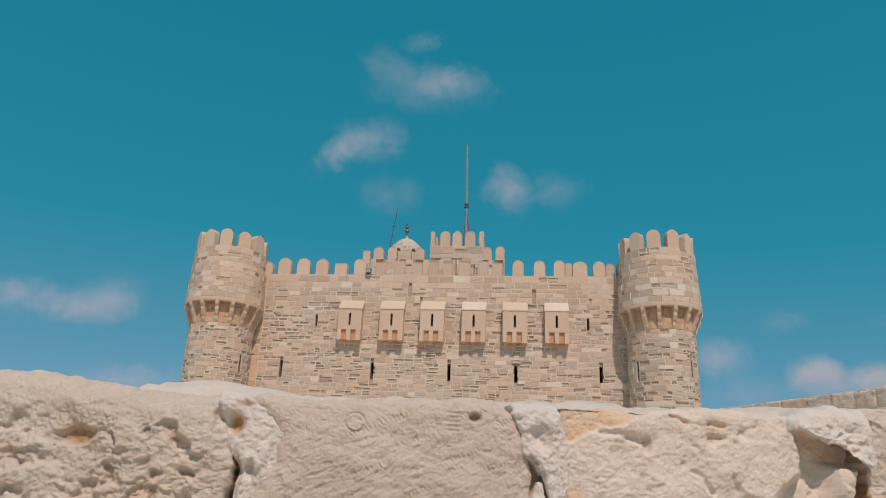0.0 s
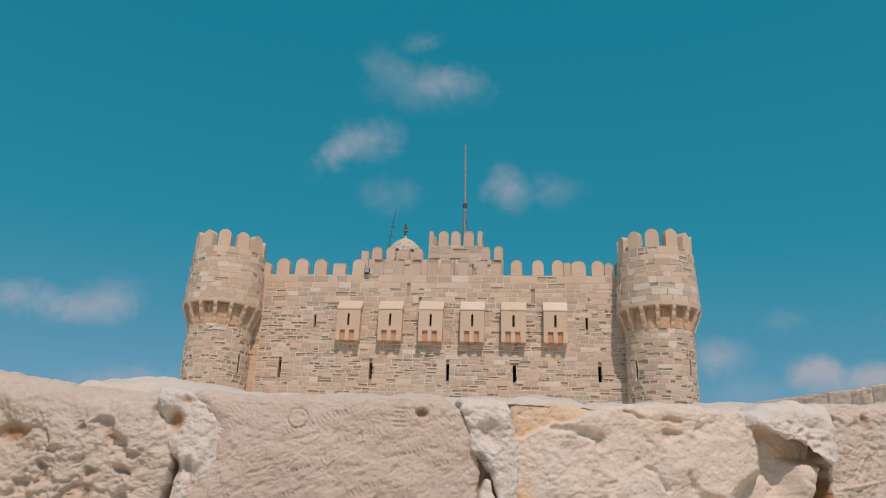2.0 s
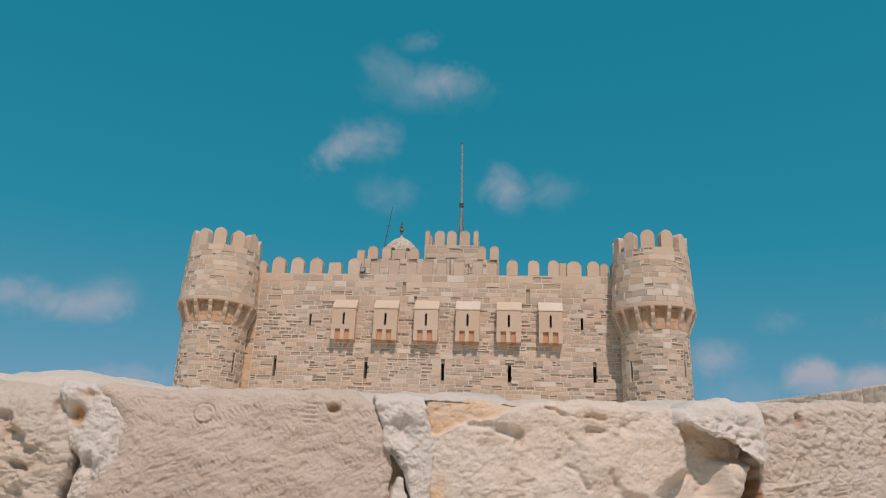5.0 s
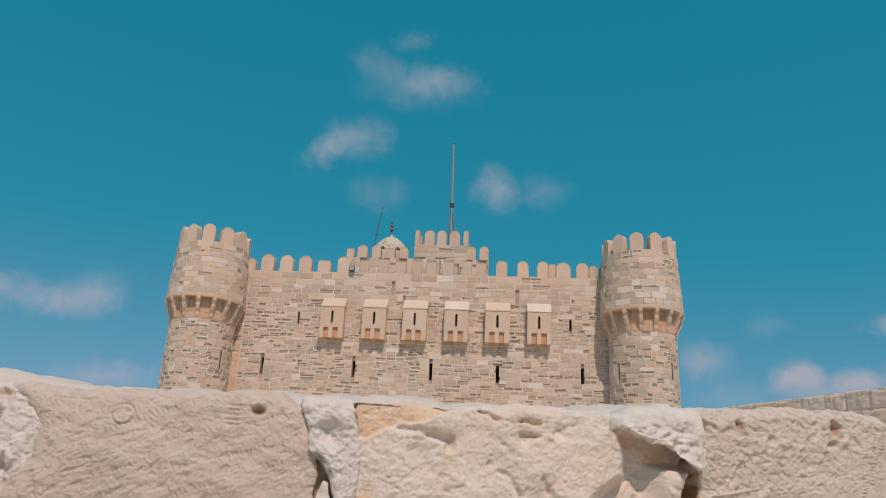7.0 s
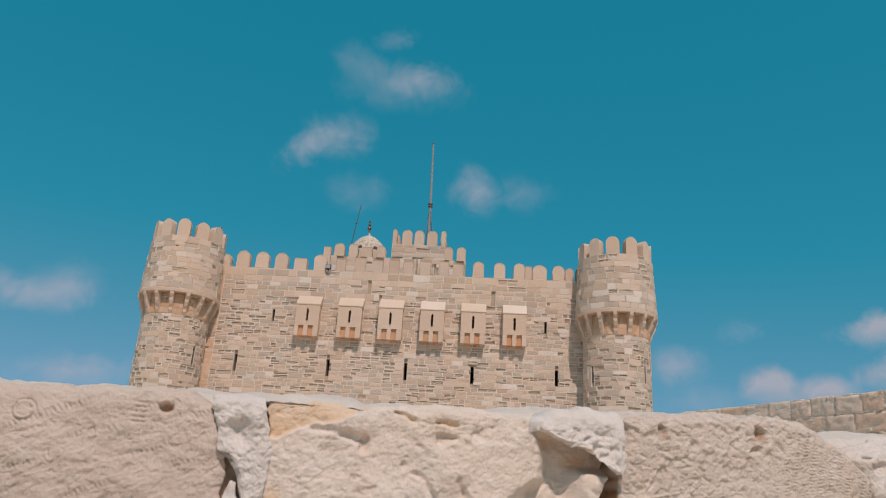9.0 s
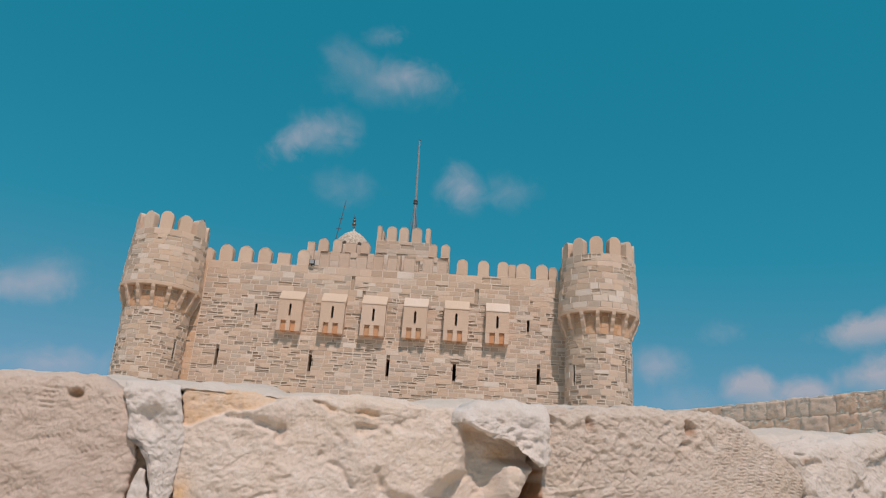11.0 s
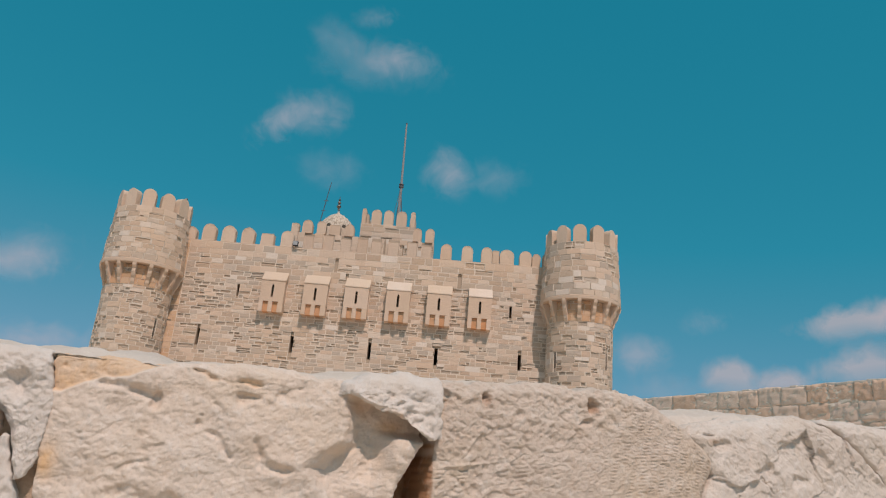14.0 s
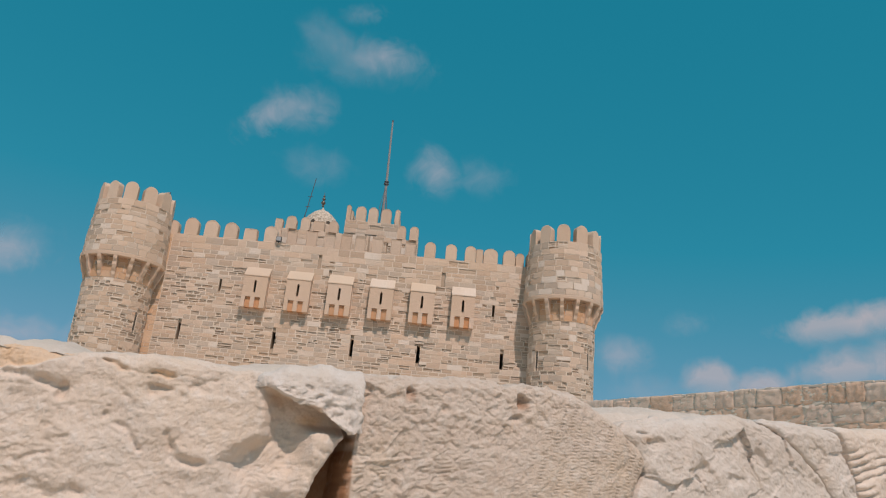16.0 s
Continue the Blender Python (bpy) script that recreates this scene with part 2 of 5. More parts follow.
def pillow_block(seed):
    """A squared block with rolled, chipped edges, one unit each way, front at y = 0."""
    r = random.Random(seed)
    o, nx, nz, verts, faces = r.uniform(0, 50), 12, 9, [], []
    for j in range(nz + 1):
        for i in range(nx + 1):
            x, z = 2 * i / nx - 1, 2 * j / nz - 1
            rim = max(abs(x), abs(z))
            k = 1 + 0.09 * noise.noise((x * 3.1, z * 3.1, o)) * rim
            y = 0.04 * rim ** 14 + 0.10 * noise.fractal((x * 2.2, z * 1.8, o), 0.6, 2.1, 5)
            if rim > 0.99 and abs(x) > 0.99 and abs(z) > 0.99:
                k *= r.uniform(0.94, 1.0)
            verts.append((x * k / 2, y, z * k / 2))
    w = nx + 1
    faces = [(j * w + i, j * w + i + 1, (j + 1) * w + i + 1, (j + 1) * w + i) for j in range(nz) for i in range(nx)]
    rim = list(range(w)) + [j * w + nx for j in range(1, nz + 1)] + [nz * w + i for i in range(nx - 1, -1, -1)] + [j * w for j in range(nz - 1, 0, -1)]
    base = len(verts)
    verts += [(verts[k][0], 1.0, verts[k][2]) for k in rim]
    for k in range(len(rim)):
        l = (k + 1) % len(rim)
        faces.append((rim[l], rim[k], base + k, base + l))
    me = bpy.data.meshes.new("wall_block")
    me.from_pydata(verts, [], faces)
    me.materials.append(GREY_BLOCK)
    me.polygons.foreach_set("use_smooth", [True] * len(faces))
    return me


MID = [pillow_block(k) for k in range(10)]


def layout(s0, s1, z0, z1, holes, seed, low=0.22, high=0.36, wide=(0.36, 0.92), worn=0.33, calm=99.0):
    """Courses of blocks as cells (s, z, width, height, worn), kept clear of the holes; above calm the blocks are larger and sounder."""
    r = random.Random(seed)
    cells, z = [], z0
    while z < z1 - 0.08:
        big = 1.0 if z < calm else 1.22
        h = min(r.uniform(low, high) * big, z1 - z)
        if z1 - z - h < 0.15:
            h = z1 - z
        gaps = sorted((a, b) for a, b, c, d in holes if c < z + h - 0.03 and d > z + 0.03)
        edge, spans = s0, []
        for a, b in gaps:
            if a - edge > 0.05:
                spans.append((edge, a))
            edge = max(edge, b)
        if s1 - edge > 0.05:
            spans.append((edge, s1))
        for a, b in spans:
            s = a
            while s < b - 0.02:
                w = r.uniform(*wide) * big * (1.1 if h > 0.33 else 0.9)
                if b - s - w < 0.22:
                    w = b - s
                    if w > 1.2:
                        w *= 0.5
                bad = noise.noise((s * 0.3 + seed, z * 0.5, 3.1)) * 0.5 + 0.5
                chance = worn * (0.35 + 2.6 * bad * bad) * (1.0 if z < calm else 0.35)
                if h > 0.25 and r.random() < chance * 0.62:
                    n = 3 if h > 0.34 and r.random() < 0.25 else 2
                    cut = [0.0] + sorted((k + r.uniform(0.75, 1.25)) / (n + 0.9) for k in range(n - 1)) + [1.0]
                    for k0, k1 in zip(cut, cut[1:]):
                        t = r.uniform(0.3, 0.7) if r.random() < 0.35 and w > 0.5 else 1.0
                        for q0, q1 in ((0.0, t), (t, 1.0)):
                            if q1 - q0 > 0.01:
                                cells.append((s + w * (q0 + q1) / 2, z + h * (k0 + k1) / 2, w * (q1 - q0), h * (k1 - k0), r.random() < 0.5))
                else:
                    cells.append((s + w / 2, z + h / 2, w, h, r.random() < chance * 0.75))
                s += w
        z += h
    return cells


def lay(cells, place, parent, singles, seed, sound=SOUND, eroded=WORN, smooth=SMOOTH, flush=0.34, depth=0.16, name="stone_block"):
    """Lays the cells: those that singles() picks (300 at most) as blocks of their own, the rest joined, with their mortar.
    Flush blocks hide their joints; framed ones stand in pale pointing; eroded ones sit back inside a proud frame of it."""
    r = random.Random(seed)
    many, mv, mf, made, base = {}, [], [], 0, 0
    for s, z, w, h, worn in cells:
        hidden = not worn and r.random() < flush * (1.5 if h > 0.33 else 0.8)
        kinds = eroded if worn else smooth if hidden else sound
        back = r.uniform(0.018, 0.044) if worn else r.uniform(-0.028, -0.018) if hidden else r.uniform(-0.024, -0.014)
        me, v, f = kinds[r.randrange(len(kinds))]
        m = place(s, z, back)
        inset = min(r.uniform(0.018, 0.032), 0.12 * h)
        if worn:
            size = (w - 2 * inset + 0.006, depth, h - 2 * inset + 0.006)
        elif hidden:
            size = (w - r.uniform(0.006, 0.024), depth, h - r.uniform(0.006, 0.022))
        else:
            size = (w - 2 * inset, depth, h - 1.8 * inset)
        if made < 300 and singles(s, z):
            made += 1
            ob = new(name, me)
            ob.parent = parent
            ob.matrix_basis = m @ Matrix.Diagonal((*size, 1))
        else:
            vs, fs, n = many.setdefault(me.materials[0].name, ([], [], [0, me.materials[0]]))
            mm = np.array(m)
            vs.append((v * size) @ mm[:3, :3].T + mm[:3, 3])
            fs.extend(tuple(k + n[0] for k in q) for q in f)
            n[0] += len(v)
        m = np.array(place(s, z, -0.003))
        corners = ((-1, -1), (1, -1), (1, 1), (-1, 1))
        q = [(x * w / 2, y, k * h / 2) for y in (0, 0.12) for x, k in corners]
        if worn:
            q += [(x * (w / 2 - inset + r.uniform(-0.026, 0.008)), y, k * (h / 2 - inset + r.uniform(-0.06 * h, 0.006))) for y in (0, 0.1) for x, k in corners]
            fs = [(i, (i + 1) % 4, 8 + (i + 1) % 4, 8 + i) for i in range(4)] + [(8 + i, 8 + (i + 1) % 4, 12 + (i + 1) % 4, 12 + i) for i in range(4)]
        else:
            fs = [(0, 1, 2, 3)]
        fs += [(0, 4, 5, 1), (1, 5, 6, 2), (2, 6, 7, 3), (3, 7, 4, 0)]
        mv.append(np.array(q) @ m[:3, :3].T + m[:3, 3])
        mf += [tuple(base + i for i in t) for t in fs]
        base += len(q)
    for kind, (vs, fs, n) in many.items():
        part("blockwork", (np.concatenate(vs).tolist(), fs), n[1], parent, kind="stuff",
             label={"eroded_limestone": "eroded darker limestone blocks", "smooth_flush_blocks": "smooth pale limestone blocks"}.get(kind, ""))
    part("mortar", (np.concatenate(mv).tolist(), mf), MORTAR, parent, "pale lime mortar pointing", "stuff")


# ---- ground ----
bm = bmesh.new()
N = 60
grid = [[None] * (N + 1) for _ in range(N + 1)]
for i in range(N + 1):
    for j in range(N + 1):
        u, v = 2 * i / N - 1, 2 * j / N - 1
        x, y = 2500 * u * abs(u) ** 1.6, 2500 * v * abs(v) ** 1.6
        grid[i][j] = bm.verts.new((x, y, 0.12 * noise.noise((x * 0.11, y * 0.11, 0)) - 0.1))
for i in range(N):
    for j in range(N):
        bm.faces.new((grid[i][j], grid[i + 1][j], grid[i + 1][j + 1], grid[i][j + 1]))
ground = tagged(part("ground", bm, GROUND), "pale sandy limestone ground round the fort", "ground", kind="structure")

# ---- the fort ----
fort = thing("castle", "pale limestone fort with two round corner towers and battlements", "castle")
LEFT, RIGHT, AXIS = -14.6, 14.24, -0.8
TOP = 16.35
LOWER = [(-10.5, 9.25, 10.38), (-4.34, 9.23, 10.33), (0.76, 9.22, 10.33), (5.10, 9.21, 10.30), (10.54, 9.26, 10.34)]
UPPER = [(-8.38, 12.72, 13.50), (9.80, 12.74, 13.50)]
slits = [(x - 0.10, x + 0.10, a, b) for x, a, b in LOWER] + [(x - 0.07, x + 0.07, a, b) for x, a, b in UPPER] \
    + [(-4.24, -4.11, 9.62, 9.67), (-4.24, -4.14, 9.92, 9.97), (4.93, 5.0, 9.84, 9.90), (5.2, 5.26, 9.45, 9.51), (10.64, 10.69, 9.60, 9.70)]
NICHES = [(6.16, 6.44, 14.5, 15.4), (-2.2, -1.95, 14.9, 15.6), (-1.36, -1.14, 14.42, 14.62), (4.82, 5.40, 10.40, 10.58)]
BOXES = [(-6.73, -5.15), (-3.92, -2.33), (-1.21, 0.38), (1.55, 3.12), (4.24, 5.83), (6.98, 8.50)]


def pierced(x0, x1, z0, z1, holes, y, depth):
    """A wall face with openings, their reveals and a back."""
    bm = bmesh.new()
    holes = [tuple(round(v, 4) for v in h) for h in holes]
    xs = sorted({x0, x1, *[h[0] for h in holes], *[h[1] for h in holes]})
    zs = sorted({z0, z1, *[h[2] for h in holes], *[h[3] for h in holes]})
    vs = {}

    def vert(x, yy, z):
        k = (round(x, 4), round(yy, 4), round(z, 4))
        if k not in vs:
            vs[k] = bm.verts.new((x, yy, z))
        return vs[k]

    for i in range(len(xs) - 1):
        for j in range(len(zs) - 1):
            cx, cz = (xs[i] + xs[i + 1]) / 2, (zs[j] + zs[j + 1]) / 2
            if any(a < cx < b and c < cz < d for a, b, c, d in holes):
                continue
            for yy in (y, y + depth):
                q = [vert(xs[i], yy, zs[j]), vert(xs[i + 1], yy, zs[j]), vert(xs[i + 1], yy, zs[j + 1]), vert(xs[i], yy, zs[j + 1])]
                bm.faces.new(q)
    for a, b, c, d in holes:
        p = [(a, c), (b, c), (b, d), (a, d)]
        for k in range(4):
            (xa, za), (xb, zb) = p[k], p[(k + 1) % 4]
            bm.faces.new((vert(xa, y, za), vert(xb, y, zb), vert(xb, y + depth, zb), vert(xa, y + depth, za)))
    p = [(x0, z0), (x1, z0), (x1, z1), (x0, z1)]
    for k in range(4):
        (xa, za), (xb, zb) = p[k], p[(k + 1) % 4]
        bm.faces.new([bm.verts.new(c) for c in ((xa, y, za), (xb, y, zb), (xb, y + depth, zb), (xa, y + depth, za))])
    return bm


front = part("front_wall", pierced(-14.2, 14.0, 0.0, TOP, slits, 0.12, 1.6), CORE, fort, "battered limestone front wall with arrow slits")
bm = bmesh.new()
box(bm, -14.2, 14.0, 3.4, 28.0, 0.0, TOP - 0.9)
part("inner_body", bm, CORE, fort, "plain stone body behind the front wall")
bm = bmesh.new()
box(bm, -14.4, -14.2, 0.2, 28.0, 0.0, TOP)
box(bm, 14.0, 14.2, 0.2, 28.0, 0.0, TOP)
box(bm, -14.2, 14.0, 28.0, 28.6, 0.0, TOP)
box(bm, -14.2, 14.0, 1.72, 3.4, TOP - 1.0, TOP - 0.9)
part("rear_walls", bm, BLOCK, fort, "plain limestone side and rear walls")
# string course under the battlements
x = -12.9
while x < 12.6:
    w = rng.uniform(0.7, 1.5)
    bm = bmesh.new()
    box(bm, x, min(x + w - 0.015, 12.6), 0.004 + rng.uniform(-0.004, 0.004), 0.62, TOP - 0.03, TOP + 0.03, 0.006)
    part("coping_stone", bm, DRESSED, front)
    x += w
bm_l = bmesh.new()
box(bm_l, 4.83, 5.39, -0.05, 0.14, 10.41, 10.57, 0.015, 0.012)
part("lintel", bm_l, ERODED, fort, "dark weathered lintel over an arrow slit")


def arched(x0, x1, z0, z1, square=False):
    """Outline of a merlon with a rounded head."""
    w, pts = x1 - x0, []
    if square:
        return [(x0, z0), (x1, z0), (x1, z1 - 0.05), (x1 - 0.06, z1), (x0 + 0.06, z1), (x0, z1 - 0.05)]
    rise = min(0.42, w * 0.5)
    pts = [(x0, z0), (x1, z0)]
    for k in range(11):
        a = math.pi * k / 10
        pts.append(((x0 + x1) / 2 + w / 2 * math.cos(a), z1 - rise + rise * math.sin(a)))
    return pts


def panel(bm):
    """Sinks the front face of a merlon a little inside a raised rim."""
    bm.faces.ensure_lookup_table()
    bm.normal_update()
    front_face = min(bm.faces, key=lambda f: f.calc_center_median().y)
    bmesh.ops.inset_region(bm, faces=[front_face], thickness=0.075, depth=-0.022)


def merlon(parent, x0, x1, z0, z1, y0=0.0, y1=0.5, square=False):
    bm = bmesh.new()
    prism(bm, arched(x0, x1, z0, z1, square), y0, y1)
    bmesh.ops.recalc_face_normals(bm, faces=bm.faces)
    panel(bm)
    bmesh.ops.bevel(bm, geom=[e for e in bm.edges if e.calc_face_angle(0) > 1.0], offset=0.018, segments=2, affect="EDGES")
    for v in bm.verts:
        v.co += Vector(noise.noise_vector(v.co * 2.3)) * 0.025
    return part("merlon", bm, DRESSED, parent)


for x0, x1, top, sq in [(-12.6, -11.85, 17.3, 0), (-11.47, -10.55, 17.59, 0), (-10.12, -9.21, 17.56, 0), (-8.77, -7.89, 17.54, 0), (-7.43, -6.55, 17.2, 1),
                        (-6.06, -5.2, 17.54, 0), (4.85, 5.61, 17.5, 0), (6.29, 7.05, 17.5, 0), (7.61, 8.36, 17.5, 0), (8.38, 8.84, 17.3, 1), (8.88, 9.85, 17.44, 0),
                        (10.22, 11.04, 17.46, 0), (11.08, 11.66, 17.3, 0), (11.8, 12.4, 17.4, 0)]:
    merlon(fort, x0, x1, TOP + 0.03, top, square=sq)

# box machicolations
for bx0, bx1 in BOXES:
    cx = (bx0 + bx1) / 2
    turret = part("machicolation", pierced(bx0, bx1, 12.38, 13.78, [(cx - 0.075, cx + 0.075, 12.68, 13.42), (cx - 0.055, cx + 0.055, 13.42, 13.475), (cx - 0.03, cx + 0.03, 13.475, 13.51)], -0.6, 0.22), BOX_STONE, fort,
                  "dressed stone box machicolation with one arrow slit")
    for xa, xb in ((bx0, bx0 + 0.2), (bx1 - 0.2, bx1)):
        bm = bmesh.new()
        box(bm, xa, xb, -0.378, 0.11, 12.38, 13.78)
        part("cheek", bm, BOX_STONE, turret)
    bm = bmesh.new()
    prism_pts = [(-0.64, 13.77), (-0.64, 13.84), (0.02, 14.56), (0.1, 14.56), (0.1, 13.77)]
    a_, b_ = [bm.verts.new((bx0 - 0.03, y, z)) for y, z in prism_pts], [bm.verts.new((bx1 + 0.03, y, z)) for y, z in prism_pts]
    bm.faces.new(a_), bm.faces.new(b_[::-1])
    for i in range(5):
        bm.faces.new((a_[i], b_[i], b_[(i + 1) % 5], a_[(i + 1) % 5]))
    bmesh.ops.bevel(bm, geom=list(bm.edges), offset=0.02, segments=2, affect="EDGES")
    part("cap", bm, PALE_CAP, turret, "pale sloping stone cap")
    for xa, xb in ((bx0 + 0.002, bx0 + 0.27), (bx0 + 0.62, bx0 + 0.90), (bx0 + 1.245, bx1 - 0.002)):
        bm = bmesh.new()
        box(bm, xa, xb, -0.598, 0.1, 11.68 + rng.uniform(-0.02, 0.02), 12.379)
        part("bracket", bm, BOX_STONE, turret)
    # added panels fill the open notches; their orange stands for bounced light
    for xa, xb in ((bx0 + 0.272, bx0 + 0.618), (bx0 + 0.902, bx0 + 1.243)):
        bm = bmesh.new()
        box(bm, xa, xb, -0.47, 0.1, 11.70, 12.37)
        part("throat", bm, THROAT_BOUNCE, turret, "added infill between the brackets, bounced orange light put into its colour")

# raised middle part, keep, dome
SLABS = [(-5.15, -4.42), (-3.75, -2.98), (-2.45, -1.70), (-1.25, -0.50), (-0.22, 0.50), (0.98, 1.78), (2.36, 3.08), (3.40, 4.12)]
GROOVES = [(0.66, 0.80, 17.25, 18.2), (2.0, 2.13, 17.1, 18.1)]
middle = part("upper_wall", pierced(-5.62, 4.27, 15.0, 18.5, [], 3.12, 1.2), CORE, fort, "raised middle wall behind the battlements")
for x0, x1, z0, top in [(-6.19, -5.64, 15.4, 19.2), (-5.4, -4.64, 18.5, 19.5), (-4.33, -3.66, 18.5, 19.5), (-3.40, -2.60, 18.5, 19.27), (-2.28, -1.61, 18.5, 19.42), (2.7, 3.32, 18.5, 19.53), (3.6, 4.25, 18.5, 19.57)]:
    merlon(fort, x0, x1, z0, top, 3.0, 3.5, square=z0 < 16 or top == 19.27)
bm = bmesh.new()
box(bm, -1.52, 2.52, 6.12, 9.5, 15.0, 20.66)
for x0, x1 in SLABS:
    merlon(middle, x0, x1, 17.05, 18.32 + 0.1 * math.sin(x0 * 3), 2.985, 3.4, square=True)
keep = part("keep", bm, CORE, fort, "square stone keep above the roof")
for x0, x1 in [(-1.58, -1.22), (-0.81, -0.04), (0.14, 0.88), (1.12, 1.92), (2.22, 2.58)]:
    merlon(fort, x0, x1, 20.66, 21.9, 6.0, 6.45)
for y in (6.9, 7.9, 8.9):
    for x in (-1.56, 2.12):
        merlon(fort, x, x + 0.44, 20.66, 21.85, y, y + 0.6)

dome = thing("dome", "small rubble stone dome on a pierced drum, metal finial", "dome")
bm = bmesh.new()
lathe(bm, [(1.58, 15.4), (1.58, 21.2), (1.55, 21.32), (1.47, 21.38), (1.3, 21.42)], -4.2, 10.7, 40)
part("drum", bm, DRESSED, dome)
bm = bmesh.new()
lathe(bm, [(1.52, 21.2), (1.48, 21.55), (1.36, 21.9), (1.16, 22.22), (0.9, 22.5), (0.6, 22.74), (0.32, 22.9), (0.14, 22.99), (0.07, 23.15), (0.0, 23.36)], -4.2, 10.7, 48)
bmesh.ops.subdivide_edges(bm, edges=list(bm.edges), cuts=2, use_grid_fill=True)
for v in bm.verts:
    v.co += Vector(noise.noise_vector(v.co * 4.0)) * 0.05
rubble = Nodes("dome_rubble", 0.95)
spots = rubble.noise(8.5, 3, 0.5)
rubble.colour(rubble.mix(rubble.ramp(spots, [(0.44, 0.0), (0.52, 1.0)]), (0.42, 0.335, 0.26), (0.64, 0.54, 0.44)))
rubble.bump(spots, 1.0, 0.08)
part("shell", bm, rubble.mat, dome, "mottled rubble dome shell")
for ang in (-62, -17, 32, 76):
    a = radians(ang)
    # windows are dark solids, shade painted in instead of a hollow
    bm = bmesh.new()
    out = arched(-0.17, 0.17, 21.1, 21.62)
    prism(bm, out, -0.03, 0.25)
    w = part("window", bm, VOID, dome, "arched opening, its inner shade put into a dark block")
    w.matrix_basis = Matrix.Translation((-4.2 + 1.5 * math.sin(a), 10.7 - 1.5 * math.cos(a), 0)) @ Matrix.Rotation(a, 4, "Z")
bm = bmesh.new()
lathe(bm, [(0.0, 23.3), (0.12, 23.34), (0.05, 23.46), (0.14, 23.54), (0.20, 23.64), (0.14, 23.76), (0.05, 23.84), (0.12, 23.92), (0.15, 24.0), (0.11, 24.08), (0.04, 24.14),
           (0.09, 24.2), (0.10, 24.27), (0.03, 24.34), (0.025, 24.55), (0, 24.6)], -4.25, 10.7, 14)
part("finial", bm, BRASS, dome, "tarnished metal finial of stacked balls")

flag = thing("flagpole", "tall weathered flagpole with guy wires, no flag", "flagpole")
bm = bmesh.new()
tube(bm, (0.70, 12.6, 15.4), (0.67, 12.6, 26.9), 0.14, 0.12)
part("lower_pole", bm, POLE, flag)
bm = bmesh.new()
tube(bm, (0.67, 12.6, 26.7), (0.56, 12.6, 32.9), 0.11, 0.075)
part("upper_pole", bm, POLE, flag)
bm = bmesh.new()
lathe(bm, [(0.09, 26.6), (0.22, 26.65), (0.22, 26.75), (0.14, 26.8), (0.22, 26.92), (0.2, 26.98), (0.08, 27.02)], 0.67, 12.6, 14)
part("collar", bm, IRON, flag)
bm = bmesh.new()
lathe(bm, [(0, 32.85), (0.09, 32.9), (0.09, 33.0), (0, 33.05)], 0.56, 12.6, 12)
part("truck", bm, IRON, flag)
for dx, dy in ((-0.75, -1.2), (0.8, -1.2), (-0.5, 1.4), (0.6, 1.4)):
    bm = bmesh.new()
    tube(bm, (0.67, 12.6, 26.7), (0.67 + dx, 12.6 + dy, 20.6), 0.022, 0.022, 5)
    part("guy_wire", bm, IRON, flag)
mast = thing("antenna_mast", "thin leaning radio mast beside the dome", "antenna")
bm = bmesh.new()
tube(bm, (-6.6, 10.7, 15.4), (-5.16, 10.7, 25.8), 0.055, 0.03, 6)
part("rod", bm, IRON, mast)
for z in (23.2, 24.1):
    bm = bmesh.new()
    k = (z - 15.4) / 10.4 * 1.44 - 6.6
    tube(bm, (k - 0.16, 10.6, z - 0.05), (k + 0.16, 10.8, z + 0.05), 0.03, 0.03, 5)
    part("crossbar", bm, IRON, mast)



def floodlight(label, x, y, z, size):
    """A lamp on a short foot whose base stands at (x, y, z)."""
    lamp = thing("floodlight", label, "floodlight", "floodlights on the battlements")
    bm = bmesh.new()
    box(bm, -0.5 * size, 0.5 * size, -0.35 * size, 0.35 * size, 0.22 * size, 1.14 * size, 0.08 * size)
    part("housing", bm, DARK, lamp)
    bm = bmesh.new()
    box(bm, -0.42 * size, 0.42 * size, -0.385 * size, -0.335 * size, 0.31 * size, 1.06 * size, 0.02 * size)
    part("lens", bm, GLASS, lamp)
    bm = bmesh.new()
    tube(bm, (0, 0, -0.02), (0, 0, 0.3 * size), 0.11 * size, 0.11 * size, 8)
    part("foot", bm, DARK, lamp)
    lamp.matrix_basis = Matrix.Translation((x, y, z))


floodlight("small dark floodlight on the battlements", -5.0, -0.12, 16.36, 0.36)
floodlight("tiny dark floodlight on top of a tower merlon", -12.42, -1.45, 18.53, 0.15)


# corner towers
def tower_radius(z):
    if z < 12.2:
        return 2.08
    return 2.55 - (z - 13.7) / (17.4 - 13.7) * 0.19 if z > 13.6 else 2.1


